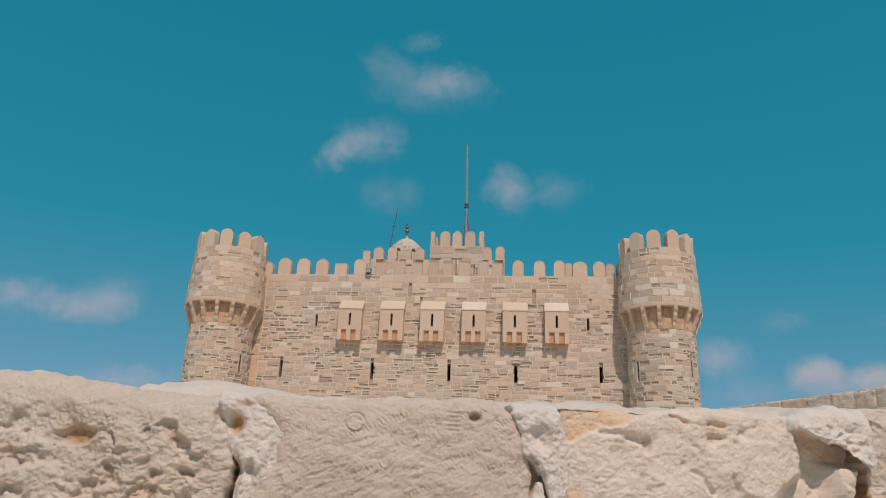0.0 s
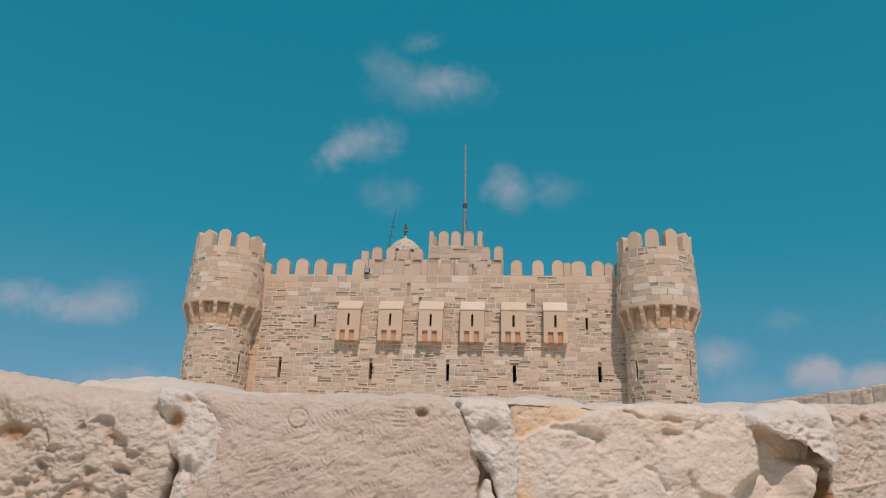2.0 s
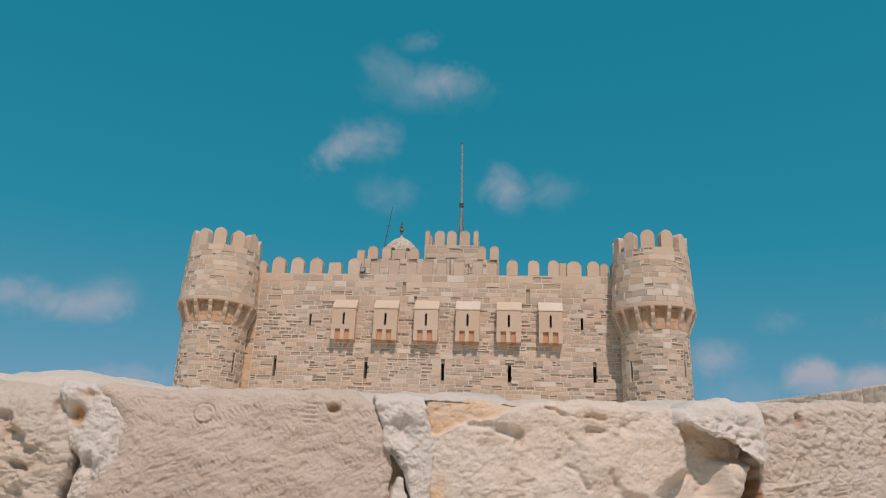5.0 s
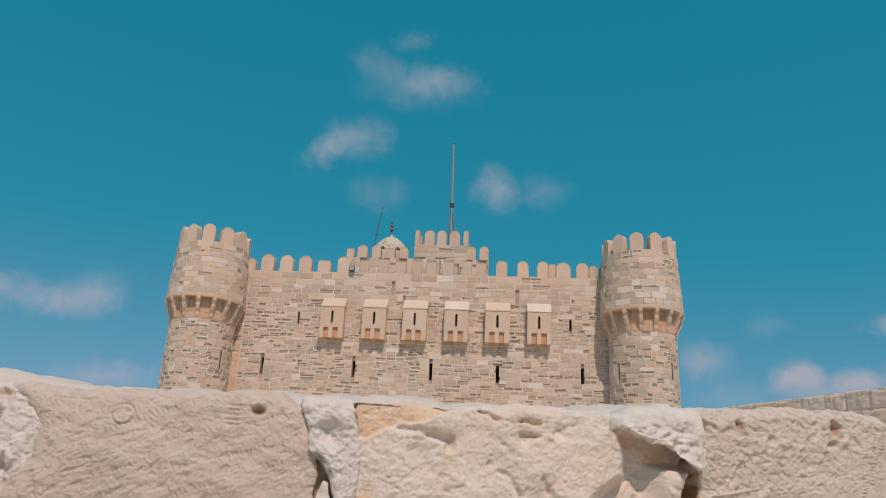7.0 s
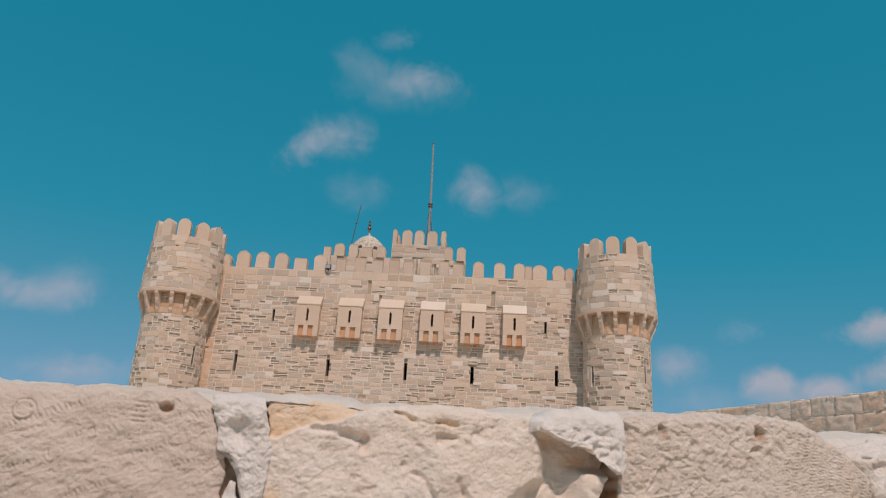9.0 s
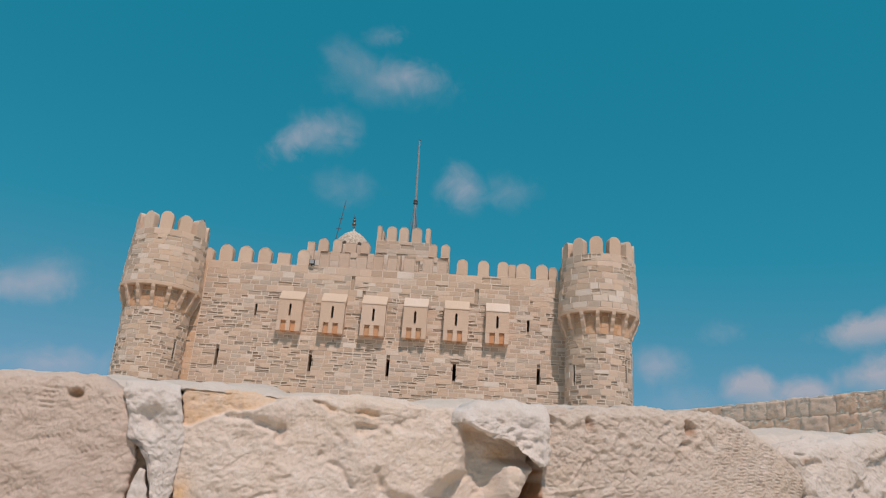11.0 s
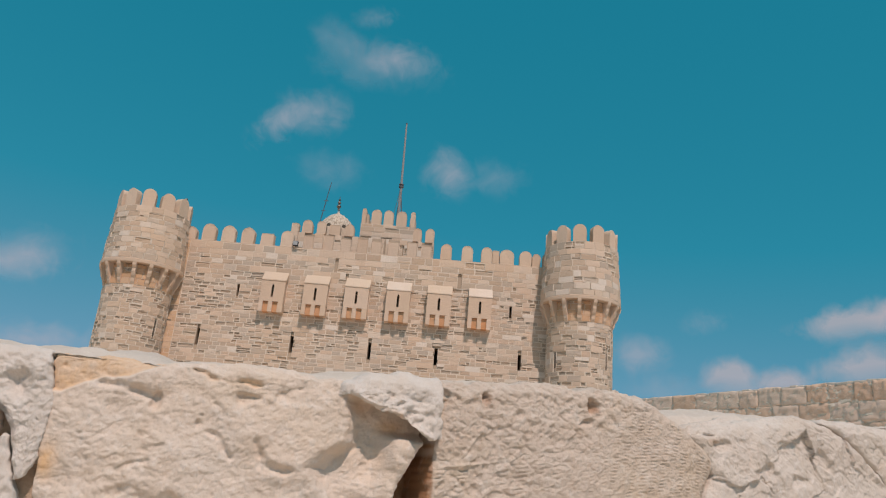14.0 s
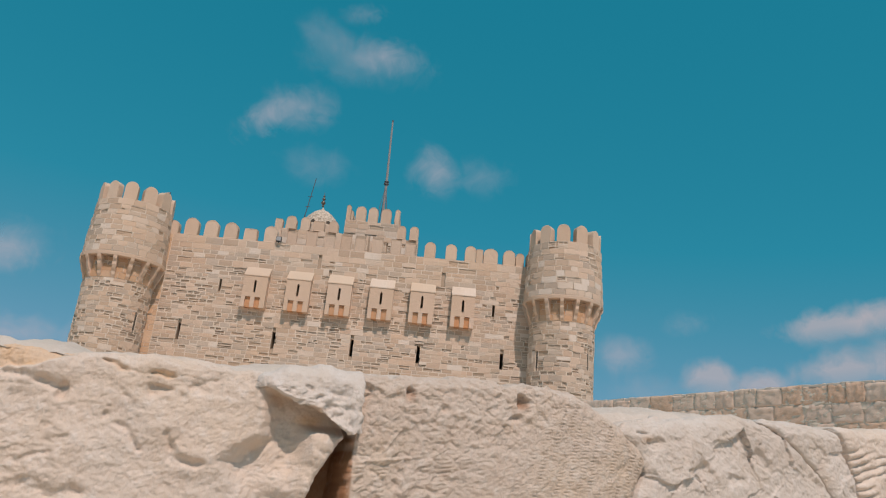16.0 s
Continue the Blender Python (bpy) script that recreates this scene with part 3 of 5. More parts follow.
def corner_tower(cx, phase, slit_angles):
    tw = part("corner_tower", bmesh.new(), CORE, fort, "round corner tower, flared drum on corbels")
    bm = bmesh.new()
    lathe(bm, [(1.98, 0.0), (1.98, 12.3), (2.0, 13.5), (2.44, 13.72), (2.26, 17.38), (1.75, 17.38), (1.75, 16.4), (0.0, 16.4)], cx, AXIS, 72)
    bmesh.ops.recalc_face_normals(bm, faces=bm.faces)
    bm.to_mesh(tw.data)
    bm.free()
    # ledge on the corbels
    bm = bmesh.new()
    lathe(bm, [(2.0, 13.52), (2.57, 13.52), (2.61, 13.56), (2.61, 13.74), (2.57, 13.79), (2.4, 13.79)], cx, AXIS, 72)
    part("ledge", bm, DRESSED, tw, "projecting stone ledge")
    bm = bmesh.new()
    pts = [(1.95, 12.15), (2.12, 12.2), (2.22, 12.38), (2.24, 12.6), (2.36, 12.75), (2.46, 12.98), (2.46, 13.2), (2.6, 13.35), (2.62, 13.54), (1.95, 13.54)]
    a_, b_ = [bm.verts.new((-0.12, -r, z)) for r, z in pts], [bm.verts.new((0.12, -r, z)) for r, z in pts]
    bm.faces.new(a_), bm.faces.new(b_[::-1])
    for i in range(len(pts)):
        bm.faces.new((a_[i], b_[i], b_[(i + 1) % len(pts)], a_[(i + 1) % len(pts)]))
    bmesh.ops.bevel(bm, geom=list(bm.edges), offset=0.015, segments=1, affect="EDGES")
    first = part("corbel", bm, BOX_STONE, tw)
    count = 16
    for i in range(count):
        m = Matrix.Translation((cx, AXIS, 0)) @ Matrix.Rotation(2 * math.pi * (i + 0.5) / count, 4, "Z")
        ob = first if i == 0 else new("corbel", first.data)
        ob.parent, ob.matrix_basis = tw, m
    # battlements
    count = 12
    for i in range(count):
        a = 2 * math.pi * (i + phase) / count
        w = rng.uniform(0.74, 0.84)
        bm = bmesh.new()
        prism(bm, arched(-w / 2, w / 2, 17.36, 18.58 + rng.uniform(-0.06, 0.06)), -0.02, 0.46)
        bmesh.ops.bevel(bm, geom=[e for e in bm.edges if e.calc_face_angle(0) > 1.0], offset=0.03, segments=2, affect="EDGES")
        for v in bm.verts:
            v.co += Vector(noise.noise_vector(v.co * 2.3 + Vector((i, cx, 0)))) * 0.025
        ob = part("merlon", bm, DRESSED, tw)
        ob.matrix_basis = Matrix.Translation((cx + 2.33 * math.sin(a), AXIS - 2.33 * math.cos(a), 0)) @ Matrix.Rotation(a, 4, "Z")
    # arrow slits: solid blocks whose dark colour is the shade inside
    for ang, z0, z1 in slit_angles:
        bm = bmesh.new()
        box(bm, -0.055, 0.055, -0.02, 0.3, z0, z1)
        ob = part("arrow_slit", bm, VOID, tw, "narrow arrow slit, its inner shade put into a dark block")
        a = radians(ang)
        ob.matrix_basis = Matrix.Translation((cx + 2.05 * math.sin(a), AXIS - 2.05 * math.cos(a), 0)) @ Matrix.Rotation(a, 4, "Z")
    return tw


def tower_place(cx):
    def place(s, z, back):
        r = tower_radius(z) - back
        a = s / (2.08 if z < 13.6 else 2.46)
        lean = -3.0 if z > 13.6 else 0.0
        return Matrix.Translation((cx + r * math.sin(a), AXIS - r * math.cos(a), z)) @ Matrix.Rotation(a, 4, "Z") @ Matrix.Rotation(radians(lean), 4, "X")
    return place


def wall_place(y):
    return lambda s, z, back: Matrix.Translation((s, y + back, z))


SLITS_L, SLITS_R = [(66, 9.25, 10.25)], [(-55, 9.3, 10.3), (43, 9.4, 10.4)]
tower_left = corner_tower(LEFT, 0.35, SLITS_L)
tower_right = corner_tower(RIGHT, 0.56, SLITS_R)
half = 2.08 * radians(125)

# ---- near garden wall: stones, mortar and cap ----
def lime(name, base, dark, light, tint_colour=(0.44, 0.25, 0.12), grain=0.0022, blotch=9.0, crumb=0.003, warm=(0.66, 0.50, 0.38)):
    """Hand-worn limestone or lime mortar seen close: blotches, crystals, pits, warm and pale patches, recesses tinted
    by stains and painted warm shade.
    """
    m = Nodes(name, 0.93)
    n0, n1, n2, n3 = m.noise(5.5, 5, 0.6, 0.8), m.noise(blotch, 7, 0.62, 0.4), m.noise(70, 8, 0.7), m.noise(420, 5, 0.7)
    c = m.mix(m.ramp(n1, [(0.38, 0.0), (0.68, 1.0)]), base, dark)
    c = m.mix(m.ramp(n0, [(0.48, 0.0), (0.66, 0.55)]), c, warm)
    c = m.mix(m.ramp(n2, [(0.5, 0.0), (0.72, 0.8)]), c, light)
    c = m.mix(m.ramp(m.noise(34, 9, 0.68, 0.5), [(0.56, 0.0), (0.66, 0.35)]), c, tuple(v * 0.84 for v in warm))
    c = m.mix(m.ramp(n3, [(0.28, 0.45), (0.45, 0.0)]), c, tuple(v * 0.72 for v in dark))
    # brown-orange in hollows and undercuts: stains, plus warm shade put into the colour
    attr = m.add("ShaderNodeAttribute")
    attr.attribute_name = "recess_tint"
    patchy = m.math("MULTIPLY", attr.outputs["Fac"], m.ramp(m.noise(45, 6, 0.65), [(0.25, 0.35), (0.6, 1.0)]), True)
    m.colour(m.mix(patchy, c, tint_colour))
    n4 = m.noise(170, 7, 0.75, 0.6)
    m.bump(n2, 0.45, 0.005)
    m.bump(n4, 0.5, crumb)
    m.bump(n3, 0.5, grain)
    return m.mat


ROUGH_LIME = lime("pitted_limestone", (0.605, 0.518, 0.440), (0.550, 0.458, 0.380), (0.650, 0.577, 0.513), warm=(0.577, 0.449, 0.344))
SAND_LIME = lime("tooled_sandy_limestone", (0.595, 0.482, 0.403), (0.560, 0.445, 0.372), (0.632, 0.532, 0.458), warm=(0.595, 0.467, 0.372))
CREAM_LIME = lime("cream_limestone", (0.678, 0.576, 0.495), (0.646, 0.528, 0.436), (0.707, 0.634, 0.577), tint_colour=(0.671, 0.438, 0.252), blotch=14.0, grain=0.0013, crumb=0.002, warm=(0.640, 0.509, 0.392))
HACKED_LIME = lime("hacked_limestone", (0.614, 0.513, 0.435), (0.568, 0.458, 0.375), (0.650, 0.582, 0.518), blotch=22.0, warm=(0.587, 0.467, 0.353), tint_colour=(0.330, 0.174, 0.092))
WHITE_LIME = lime("white_limestone", (0.632, 0.560, 0.500), (0.577, 0.495, 0.430), (0.670, 0.614, 0.568), grain=0.0012, crumb=0.0015, warm=(0.568, 0.477, 0.394))
LIME_MORTAR = lime("crumbling_white_mortar", (0.660, 0.592, 0.537), (0.614, 0.537, 0.477), (0.687, 0.637, 0.600), grain=0.0016, blotch=30.0, crumb=0.002, warm=(0.632, 0.545, 0.467))
CAP_MORTAR = lime("smooth_lime_capping", (0.634, 0.549, 0.475), (0.584, 0.495, 0.421), (0.674, 0.594, 0.530), grain=0.0010, crumb=0.0015, warm=(0.653, 0.544, 0.445))
RUSTY_CORE = lime("ochre_rubble_core", (0.30, 0.17, 0.10), (0.20, 0.11, 0.065), (0.36, 0.23, 0.14), warm=(0.34, 0.18, 0.09))


def line(*knots):
    """A straight-segment function through (at, value) knots."""
    def at(v):
        if v <= knots[0][0]:
            return knots[0][1]
        for (a, p), (b, q) in zip(knots, knots[1:]):
            if v <= b:
                return p + (q - p) * (v - a) / (b - a)
        return knots[-1][1]
    return at


def plan(x):
    """The wall's face in plan: y over x."""
    def curve(k):
        return 0.19873 * k * k - 1.79373 * k - 42.72928
    if x > 6.2:
        return curve(6.2) + (x - 6.2) * 0.6705
    if x < 4.6:
        return curve(4.6) + (x - 4.6) * 0.0346
    return curve(x)


def outward(x):
    d = (plan(x + 0.01) - plan(x - 0.01)) / 0.02
    return Vector((d, -1.0, 0)).normalized()


def fbm(x, z, scale, octaves=5, rough=0.9, seed=0.0):
    return noise.fractal((x * scale, seed, z * scale), rough, 2.0, octaves)


def dent(x, z, cx, cz, rx, rz=None, sharp=2.0):
    """1 in the middle of a dent, 0 outside."""
    d = ((x - cx) / rx) ** 2 + ((z - cz) / (rz or rx)) ** 2
    return math.exp(-d ** (sharp / 2))


def step(v, lo, hi):
    k = min(1.0, max(0.0, (v - lo) / (hi - lo)))
    return k * k * (3 - 2 * k)


def hollow(x, z, cx, cz, rx, rz, tilt=0.0):
    """A weathered cavity: steep under its upper rim, running out shallow below; 1 at its deepest."""
    u, v = (x - cx) + 0.012 * noise.noise((x * 48, cx * 9, z * 48)), (z - cz) + 0.009 * noise.noise((x * 48, cz * 9, z * 48))
    if abs(u) > 1.6 * rx + rz + 0.01 or abs(v) > 1.6 * rz + rx * 0.6 + 0.01:
        return 0.0
    v -= tilt * u
    d = (u / rx) ** 2 + (v / rz) ** 2
    return step(1.2 - d, 0.0, 1.1) * (0.75 + 0.35 * v / rz)


def crease(x, z, knots, width):
    """1 along a ragged crack through the knots, 0 away from it."""
    u, v = x + 0.004 * noise.noise((x * 60, 3.0, z * 60)), z + 0.004 * noise.noise((x * 60, 8.0, z * 60))
    best = 9.0
    for (ax, az), (bx, bz) in zip(knots, knots[1:]):
        k = min(1.0, max(0.0, ((u - ax) * (bx - ax) + (v - az) * (bz - az)) / ((bx - ax) ** 2 + (bz - az) ** 2)))
        best = min(best, math.hypot(u - ax - k * (bx - ax), v - az - k * (bz - az)))
    return step(width * (1.0 + 0.5 * noise.noise((x * 90, 5.0, z * 90))) - best, -0.6 * width, 0.9 * width) * step(noise.noise((x * 55, 6.0, z * 55)), -0.5, 0.1)


def chisel(x, z, slope, pitch, row, seed, depth, band=0.5, share=0.1):
    """Rows of short tool marks across a face; band: the marks' length as a share of the row's height."""
    a = radians(slope)
    s, t = x * math.cos(a) + z * math.sin(a), z * math.cos(a) - x * math.sin(a)
    t += 0.004 * noise.noise((s * 22, seed, 1.0))
    s += 0.0012 * noise.noise((s * 120, t * 120, seed + 4)) + 0.3 * t
    k = math.floor(t / row)
    off = abs(t / row - k - 0.5) * 2
    if off > band:
        return 0.0
    mark = max(0.0, math.sin(2 * math.pi * (s + k * 0.37 * pitch) / pitch)) ** 2
    across = math.cos(0.5 * math.pi * off / band)
    here = step(noise.noise((s * 19, seed + 2 + k * 3.7, t * 4)), share, share + 0.2) * (0.7 + 0.5 * noise.noise((s * 90, t * 90, seed)))
    return -depth * mark * across * here


def facets(x, z, scale, seed, tilt, lift):
    """Broken faces, each with its own slope and height."""
    x, z = x + 0.006 * noise.noise((x * 40, seed, z * 40)), z + 0.006 * noise.noise((x * 40, seed + 3, z * 40))
    p = noise.voronoi((x * scale, seed, z * scale * 1.2))[1][0]
    h = noise.noise_vector(p * 5.3)
    return (tilt * ((x * scale - p.x) * h.x + (z * scale * 1.2 - p.z) * h.z) + lift * h.y) / scale


def rock(name, x_lo, x_hi, top, relief, material, parent, low=None, base=1.22, round_=0.022, back=0.10, cell=0.0026, soft=0.014, proud=0.0, recess_tint=None, label=""):
    """One stone or lump of mortar: a dense face rolled over its upper edge and at its sides, with its own relief (out from the face, metres)."""
    xm = (x_lo(1.52) + x_hi(1.52)) / 2
    width = max(x_hi(z) - x_lo(z) for z in (1.3, 1.45, 1.52, 1.58))
    nx = max(8, int(width / cell))
    height = top(xm) - (low(xm) if low else 1.40)
    nf = max(8, int(height / cell))
    profile = [] if low else [("z", -0.18), ("z", -0.12), ("z", -0.06)]
    profile += [("f", k / nf) for k in range(nf + 1)]
    arc = max(9, int(round_ * 1.57 / cell))
    profile += [("a", (k + 1) / arc) for k in range(arc)] + [("b", k) for k in (0.02, 0.04, 0.06, 0.09, 0.12, 0.16, 0.20, 0.26, 0.33, 0.42, 0.55, 0.75, 1.0)]
    verts, recess_tints = [], []
    for kind, v in profile:
        for i in range(-2, nx + 3):
            a = min(1.0, max(0.0, i / nx))
            x0 = x_lo(1.5) + (x_hi(1.5) - x_lo(1.5)) * a
            zl = low(x0) + 0.0035 * noise.noise((x0 * 70, xm, 1.0)) + 0.0015 * noise.noise((x0 * 220, xm, 1.0)) if low else 1.40
            calm_ = 1.0 if round_ < 0.02 else 0.45
            zt = top(x0) - round_ + calm_ * (0.004 * noise.noise((x0 * 35, xm, 1.0)) + 0.002 * noise.noise((x0 * 110, xm, 4.0)))
            inn = 0.0
            if kind == "z":
                z = 1.40 + v
            elif kind == "f":
                z = zl + (zt - zl) * v
            elif kind == "a":
                z, inn = zt + round_ * math.sin(v * math.pi / 2), round_ * (1 - math.cos(v * math.pi / 2))
            else:
                z, inn = zt + round_, round_ + (back - round_) * v
            wob = 0.0035 * noise.noise((z * 45, xm, 2.0)) + 0.002 * noise.noise((z * 140, xm, 5.0))
            lo, hi = x_lo(z) + wob, x_hi(z) + 0.0035 * noise.noise((z * 50, xm, 8.0)) + 0.002 * noise.noise((z * 150, xm, 11.0))
            x = lo + (hi - lo) * a
            side = min(x - lo, hi - x)
            d = relief(x, z + inn) + proud
            d -= soft * 0.55 * math.exp(-side / soft * 1.6)
            if low:
                d -= soft * 0.6 * math.exp(-max(0.0, z - zl) / soft * 2.0)
            turn_ = 0.0 if kind in "zf" else (v if kind == "a" else 1.0) * math.pi / 2
            inn2, up = inn - d * math.cos(turn_), 0.8 * d * math.sin(turn_)
            if i < 0 or i > nx:
                inn2 += (0.035 if i in (-1, nx + 1) else 0.10)
            n = outward(x)
            p = Vector((x, plan(x), z + up)) - n * inn2
            verts.append(p)
            recess_tints.append(recess_tint(x, z) if recess_tint else 0.0)
    w = nx + 5
    faces = [(j * w + i, j * w + i + 1, (j + 1) * w + i + 1, (j + 1) * w + i) for j in range(len(profile) - 1) for i in range(w - 1)]
    ob = part(name, (verts, faces), material, parent, label)
    ob.data.polygons.foreach_set("use_smooth", [True] * len(faces))
    ob.data.attributes.new("recess_tint", "FLOAT", "POINT").data.foreach_set("value", recess_tints)
    return ob


near = thing("stone_wall", "low rubble wall of weathered limestone blocks with lime mortar", "stone wall")

# pitted stone
PITS = [(4.596, 1.536, 0.022, 0.008, 0.35), (4.672, 1.523, 0.024, 0.009, 0.0), (4.715, 1.521, 0.012, 0.007, -0.3), (4.618, 1.501, 0.026, 0.010, -0.1), (4.76, 1.466, 0.017, 0.012, 0.0),
        (4.778, 1.530, 0.015, 0.008, -0.4), (4.794, 1.519, 0.008, 0.012, 0.0), (4.809, 1.509, 0.013, 0.006, -0.2), (4.803, 1.488, 0.011, 0.007, 0.0), (4.768, 1.486, 0.009, 0.008, 0.0),
        (4.711, 1.481, 0.006, 0.012, 0.3), (4.69, 1.469, 0.016, 0.008, 0.3), (4.602, 1.458, 0.018, 0.009, 0.2), (4.75, 1.530, 0.010, 0.007, 0.0), (4.54, 1.515, 0.018, 0.012, 0.2),
        (4.52, 1.475, 0.022, 0.010, -0.2), (4.46, 1.53, 0.025, 0.010, 0.1), (4.829, 1.552, 0.010, 0.011, 0.0)]


def pitted(x, z):
    wx, wz = x + 0.008 * noise.noise((x * 45, z * 45, 1)), z + 0.008 * noise.noise((x * 45, z * 45, 5))
    rough = step(1.552 - z + 0.018 * noise.noise((x * 21, 12.0, z * 21)), -0.015, 0.03) * (0.45 + 0.55 * step(noise.noise((x * 17, 14.0, z * 20)), -0.2, 0.25))
    d = 0.007 * fbm(x, z, 14, 4, 0.9, 1.0) + 0.0032 * fbm(wx, wz, 48, 6, 0.5, 2.0) * (0.4 + 0.6 * rough)
    d -= 0.0042 * rough * step(noise.noise((wx * 44, 3.0, wz * 62)), 0.12, 0.45) + 0.0022 * rough * step(noise.noise((wx * 95, 9.0, wz * 120)), 0.10, 0.4)
    d += 0.002 * rough * step(noise.noise((wx * 60, 13.0, wz * 75)), 0.15, 0.4)
    d -= sum(0.0095 * hollow(wx, wz, *p) for p in PITS)
    return d + 0.003 + 0.0012 * fbm(x, z, 170, 4, 0.4, 3.0)


rock("stone", line((0, 4.0)), line((1.40, 4.842), (1.44, 4.844), (1.47, 4.845), (1.50, 4.848), (1.57, 4.828)),
     line((4.1, 1.615), (4.567, 1.594), (4.664, 1.587), (4.745, 1.576), (4.79, 1.578), (4.83, 1.576)), pitted, ROUGH_LIME, near, round_=0.034, back=0.14, cell=0.0014,
     recess_tint=lambda x, z: 1.6 * dent(x, z, 4.674, 1.524, 0.016, 0.008) + 0.45 * dent(x, z, 4.76, 1.467, 0.014) + 0.4 * dent(x, z, 4.785, 1.527, 0.012) + 0.3 * dent(x, z, 4.60, 1.505, 0.02),
     label="deeply pitted cream limestone block")


# mortar wedge beside it
def wedge(x, z):
    d = 0.0026 * fbm(x, z, 50, 6, 0.5, 4.0) + 0.001 * fbm(x, z, 150, 4, 0.5, 5.0) - 0.013 * dent(x, z, 4.846, 1.543, 0.009, 0.011, 3) - 0.008 * dent(x, z, 4.855, 1.567, 0.010, 0.007, 3)
    d += 0.005 * dent(x, z, 4.842, 1.562, 0.012, 0.010) - 0.004 * step(x - 0.3 * (1.53 - z), 4.872, 4.885) - 0.006 * step(1.512 - z, 0.0, 0.02) * step(noise.noise((x * 70, 6.0, z * 40)), -0.1, 0.2)
    return d - 0.008 * dent(x, z, 4.851, 1.497, 0.005, 0.014) - 0.008 * dent(x, z, 4.866, 1.495, 0.004, 0.01)


rock("mortar_joint", line((1.40, 4.858), (1.466, 4.852), (1.495, 4.853), (1.535, 4.836), (1.58, 4.822)), line((1.40, 4.872), (1.466, 4.874), (1.497, 4.902), (1.535, 4.908), (1.57, 4.872), (1.59, 4.86)),
     line((4.8, 1.580), (4.86, 1.582), (4.9, 1.578)), wedge, LIME_MORTAR, near, proud=-0.001, round_=0.018, cell=0.0013, soft=0.008,
     recess_tint=lambda x, z: 1.2 * dent(x, z, 4.848, 1.543, 0.009, 0.011, 3) + 0.6 * dent(x, z, 4.856, 1.567, 0.010, 0.007, 3) + 0.5 * dent(x, z, 4.851, 1.497, 0.006, 0.012), label="crumbling white lime mortar")


# sandy tooled stone
def tooled(x, z):
    d = 0.006 * fbm(x, z, 11, 4, 0.9, 6.0) + 0.0012 * fbm(x, z * 1.6 - x * 0.5, 45, 6, 0.6, 7.0)
    d += (chisel(x, z, 21, 0.0046, 0.021, 8.0, 0.0023, 0.42, 0.0) + chisel(x, z, 17, 0.0062, 0.015, 12.0, 0.0012, 0.6, 0.15)) * step(1.582 - z, 0.0, 0.012)
    d -= 0.0010 * step(noise.noise((x * 75, 18.0, z * 130 - x * 40)), 0.22, 0.45) * step(1.56 - z, -0.02, 0.03)
    d += 0.0008 * fbm(x, z, 150, 4, 0.4, 9.0)
    d -= 0.010 * dent(x, z, 5.112, 1.563, 0.0066, 0.005, 4)
    r = math.hypot(x - 4.978, (z - 1.551) * 1.05)
    d += 0.0014 * math.exp(-((r - 0.0088) / 0.0012) ** 2) - 0.0018 * math.exp(-((r - 0.0108) / 0.0012) ** 2)
    d -= sum(0.002 * math.exp(-((z - 1.567 + 0.005 * k) / 0.0012) ** 2) * step(x, 5.075, 5.085) * step(5.098 - x, 0, 0.008) for k in range(5))
    return d


rock("stone", line((1.40, 4.868), (1.466, 4.868), (1.5, 4.892), (1.535, 4.896), (1.57, 4.862)), line((1.40, 5.172), (1.47, 5.174), (1.50, 5.179), (1.54, 5.172), (1.575, 5.160)),
     line((4.85, 1.590), (4.90, 1.581), (4.93, 1.578), (5.02, 1.579), (5.11, 1.588), (5.15, 1.585), (5.17, 1.578)), tooled, SAND_LIME, near, round_=0.017, back=0.14, cell=0.0012,
     recess_tint=lambda x, z: 0.75 * dent(x, z, 5.112, 1.563, 0.0066, 0.005, 4), label="sandy limestone block with chisel marks")


# broken mortar between sandy and cream stones
def broken(x, z):
    return (0.0032 * fbm(x, z, 45, 6, 0.6, 14.0) + 0.0012 * fbm(x, z, 150, 4, 0.5, 17.0)) * (1 - 0.6 * step(z, 1.57, 1.59)) - 0.010 * dent(x, z, 5.188, 1.545, 0.010, 0.014, 3) + 0.004 * dent(x, z, 5.20, 1.56, 0.012)


rock("mortar_joint", line((1.45, 5.195), (1.48, 5.194), (1.50, 5.189), (1.515, 5.180), (1.525, 5.168), (1.545, 5.163), (1.59, 5.152)), line((1.44, 5.212), (1.48, 5.219), (1.52, 5.222), (1.56, 5.214), (1.59, 5.208)),
     line((5.15, 1.580), (5.18, 1.586), (5.22, 1.582)), broken, LIME_MORTAR, near, low=line((5.15, 1.50), (5.189, 1.503), (5.195, 1.466), (5.204, 1.453), (5.213, 1.455), (5.222, 1.468)), round_=0.016, cell=0.0013,
     soft=0.006, proud=0.002, label="broken white lime mortar")
rock("mortar_joint", line((1.40, 5.172), (1.47, 5.178), (1.50, 5.186)), line((1.40, 5.215), (1.44, 5.206), (1.47, 5.195), (1.50, 5.190)),
     line((5.15, 1.498), (5.22, 1.494)), lambda x, z: 0.004 * fbm(x, z, 55, 4, 0.8, 15.0), LIME_MORTAR, near, round_=0.008, cell=0.0022, soft=0.005, proud=0.001,
     back=0.05, label="lump of white lime mortar")

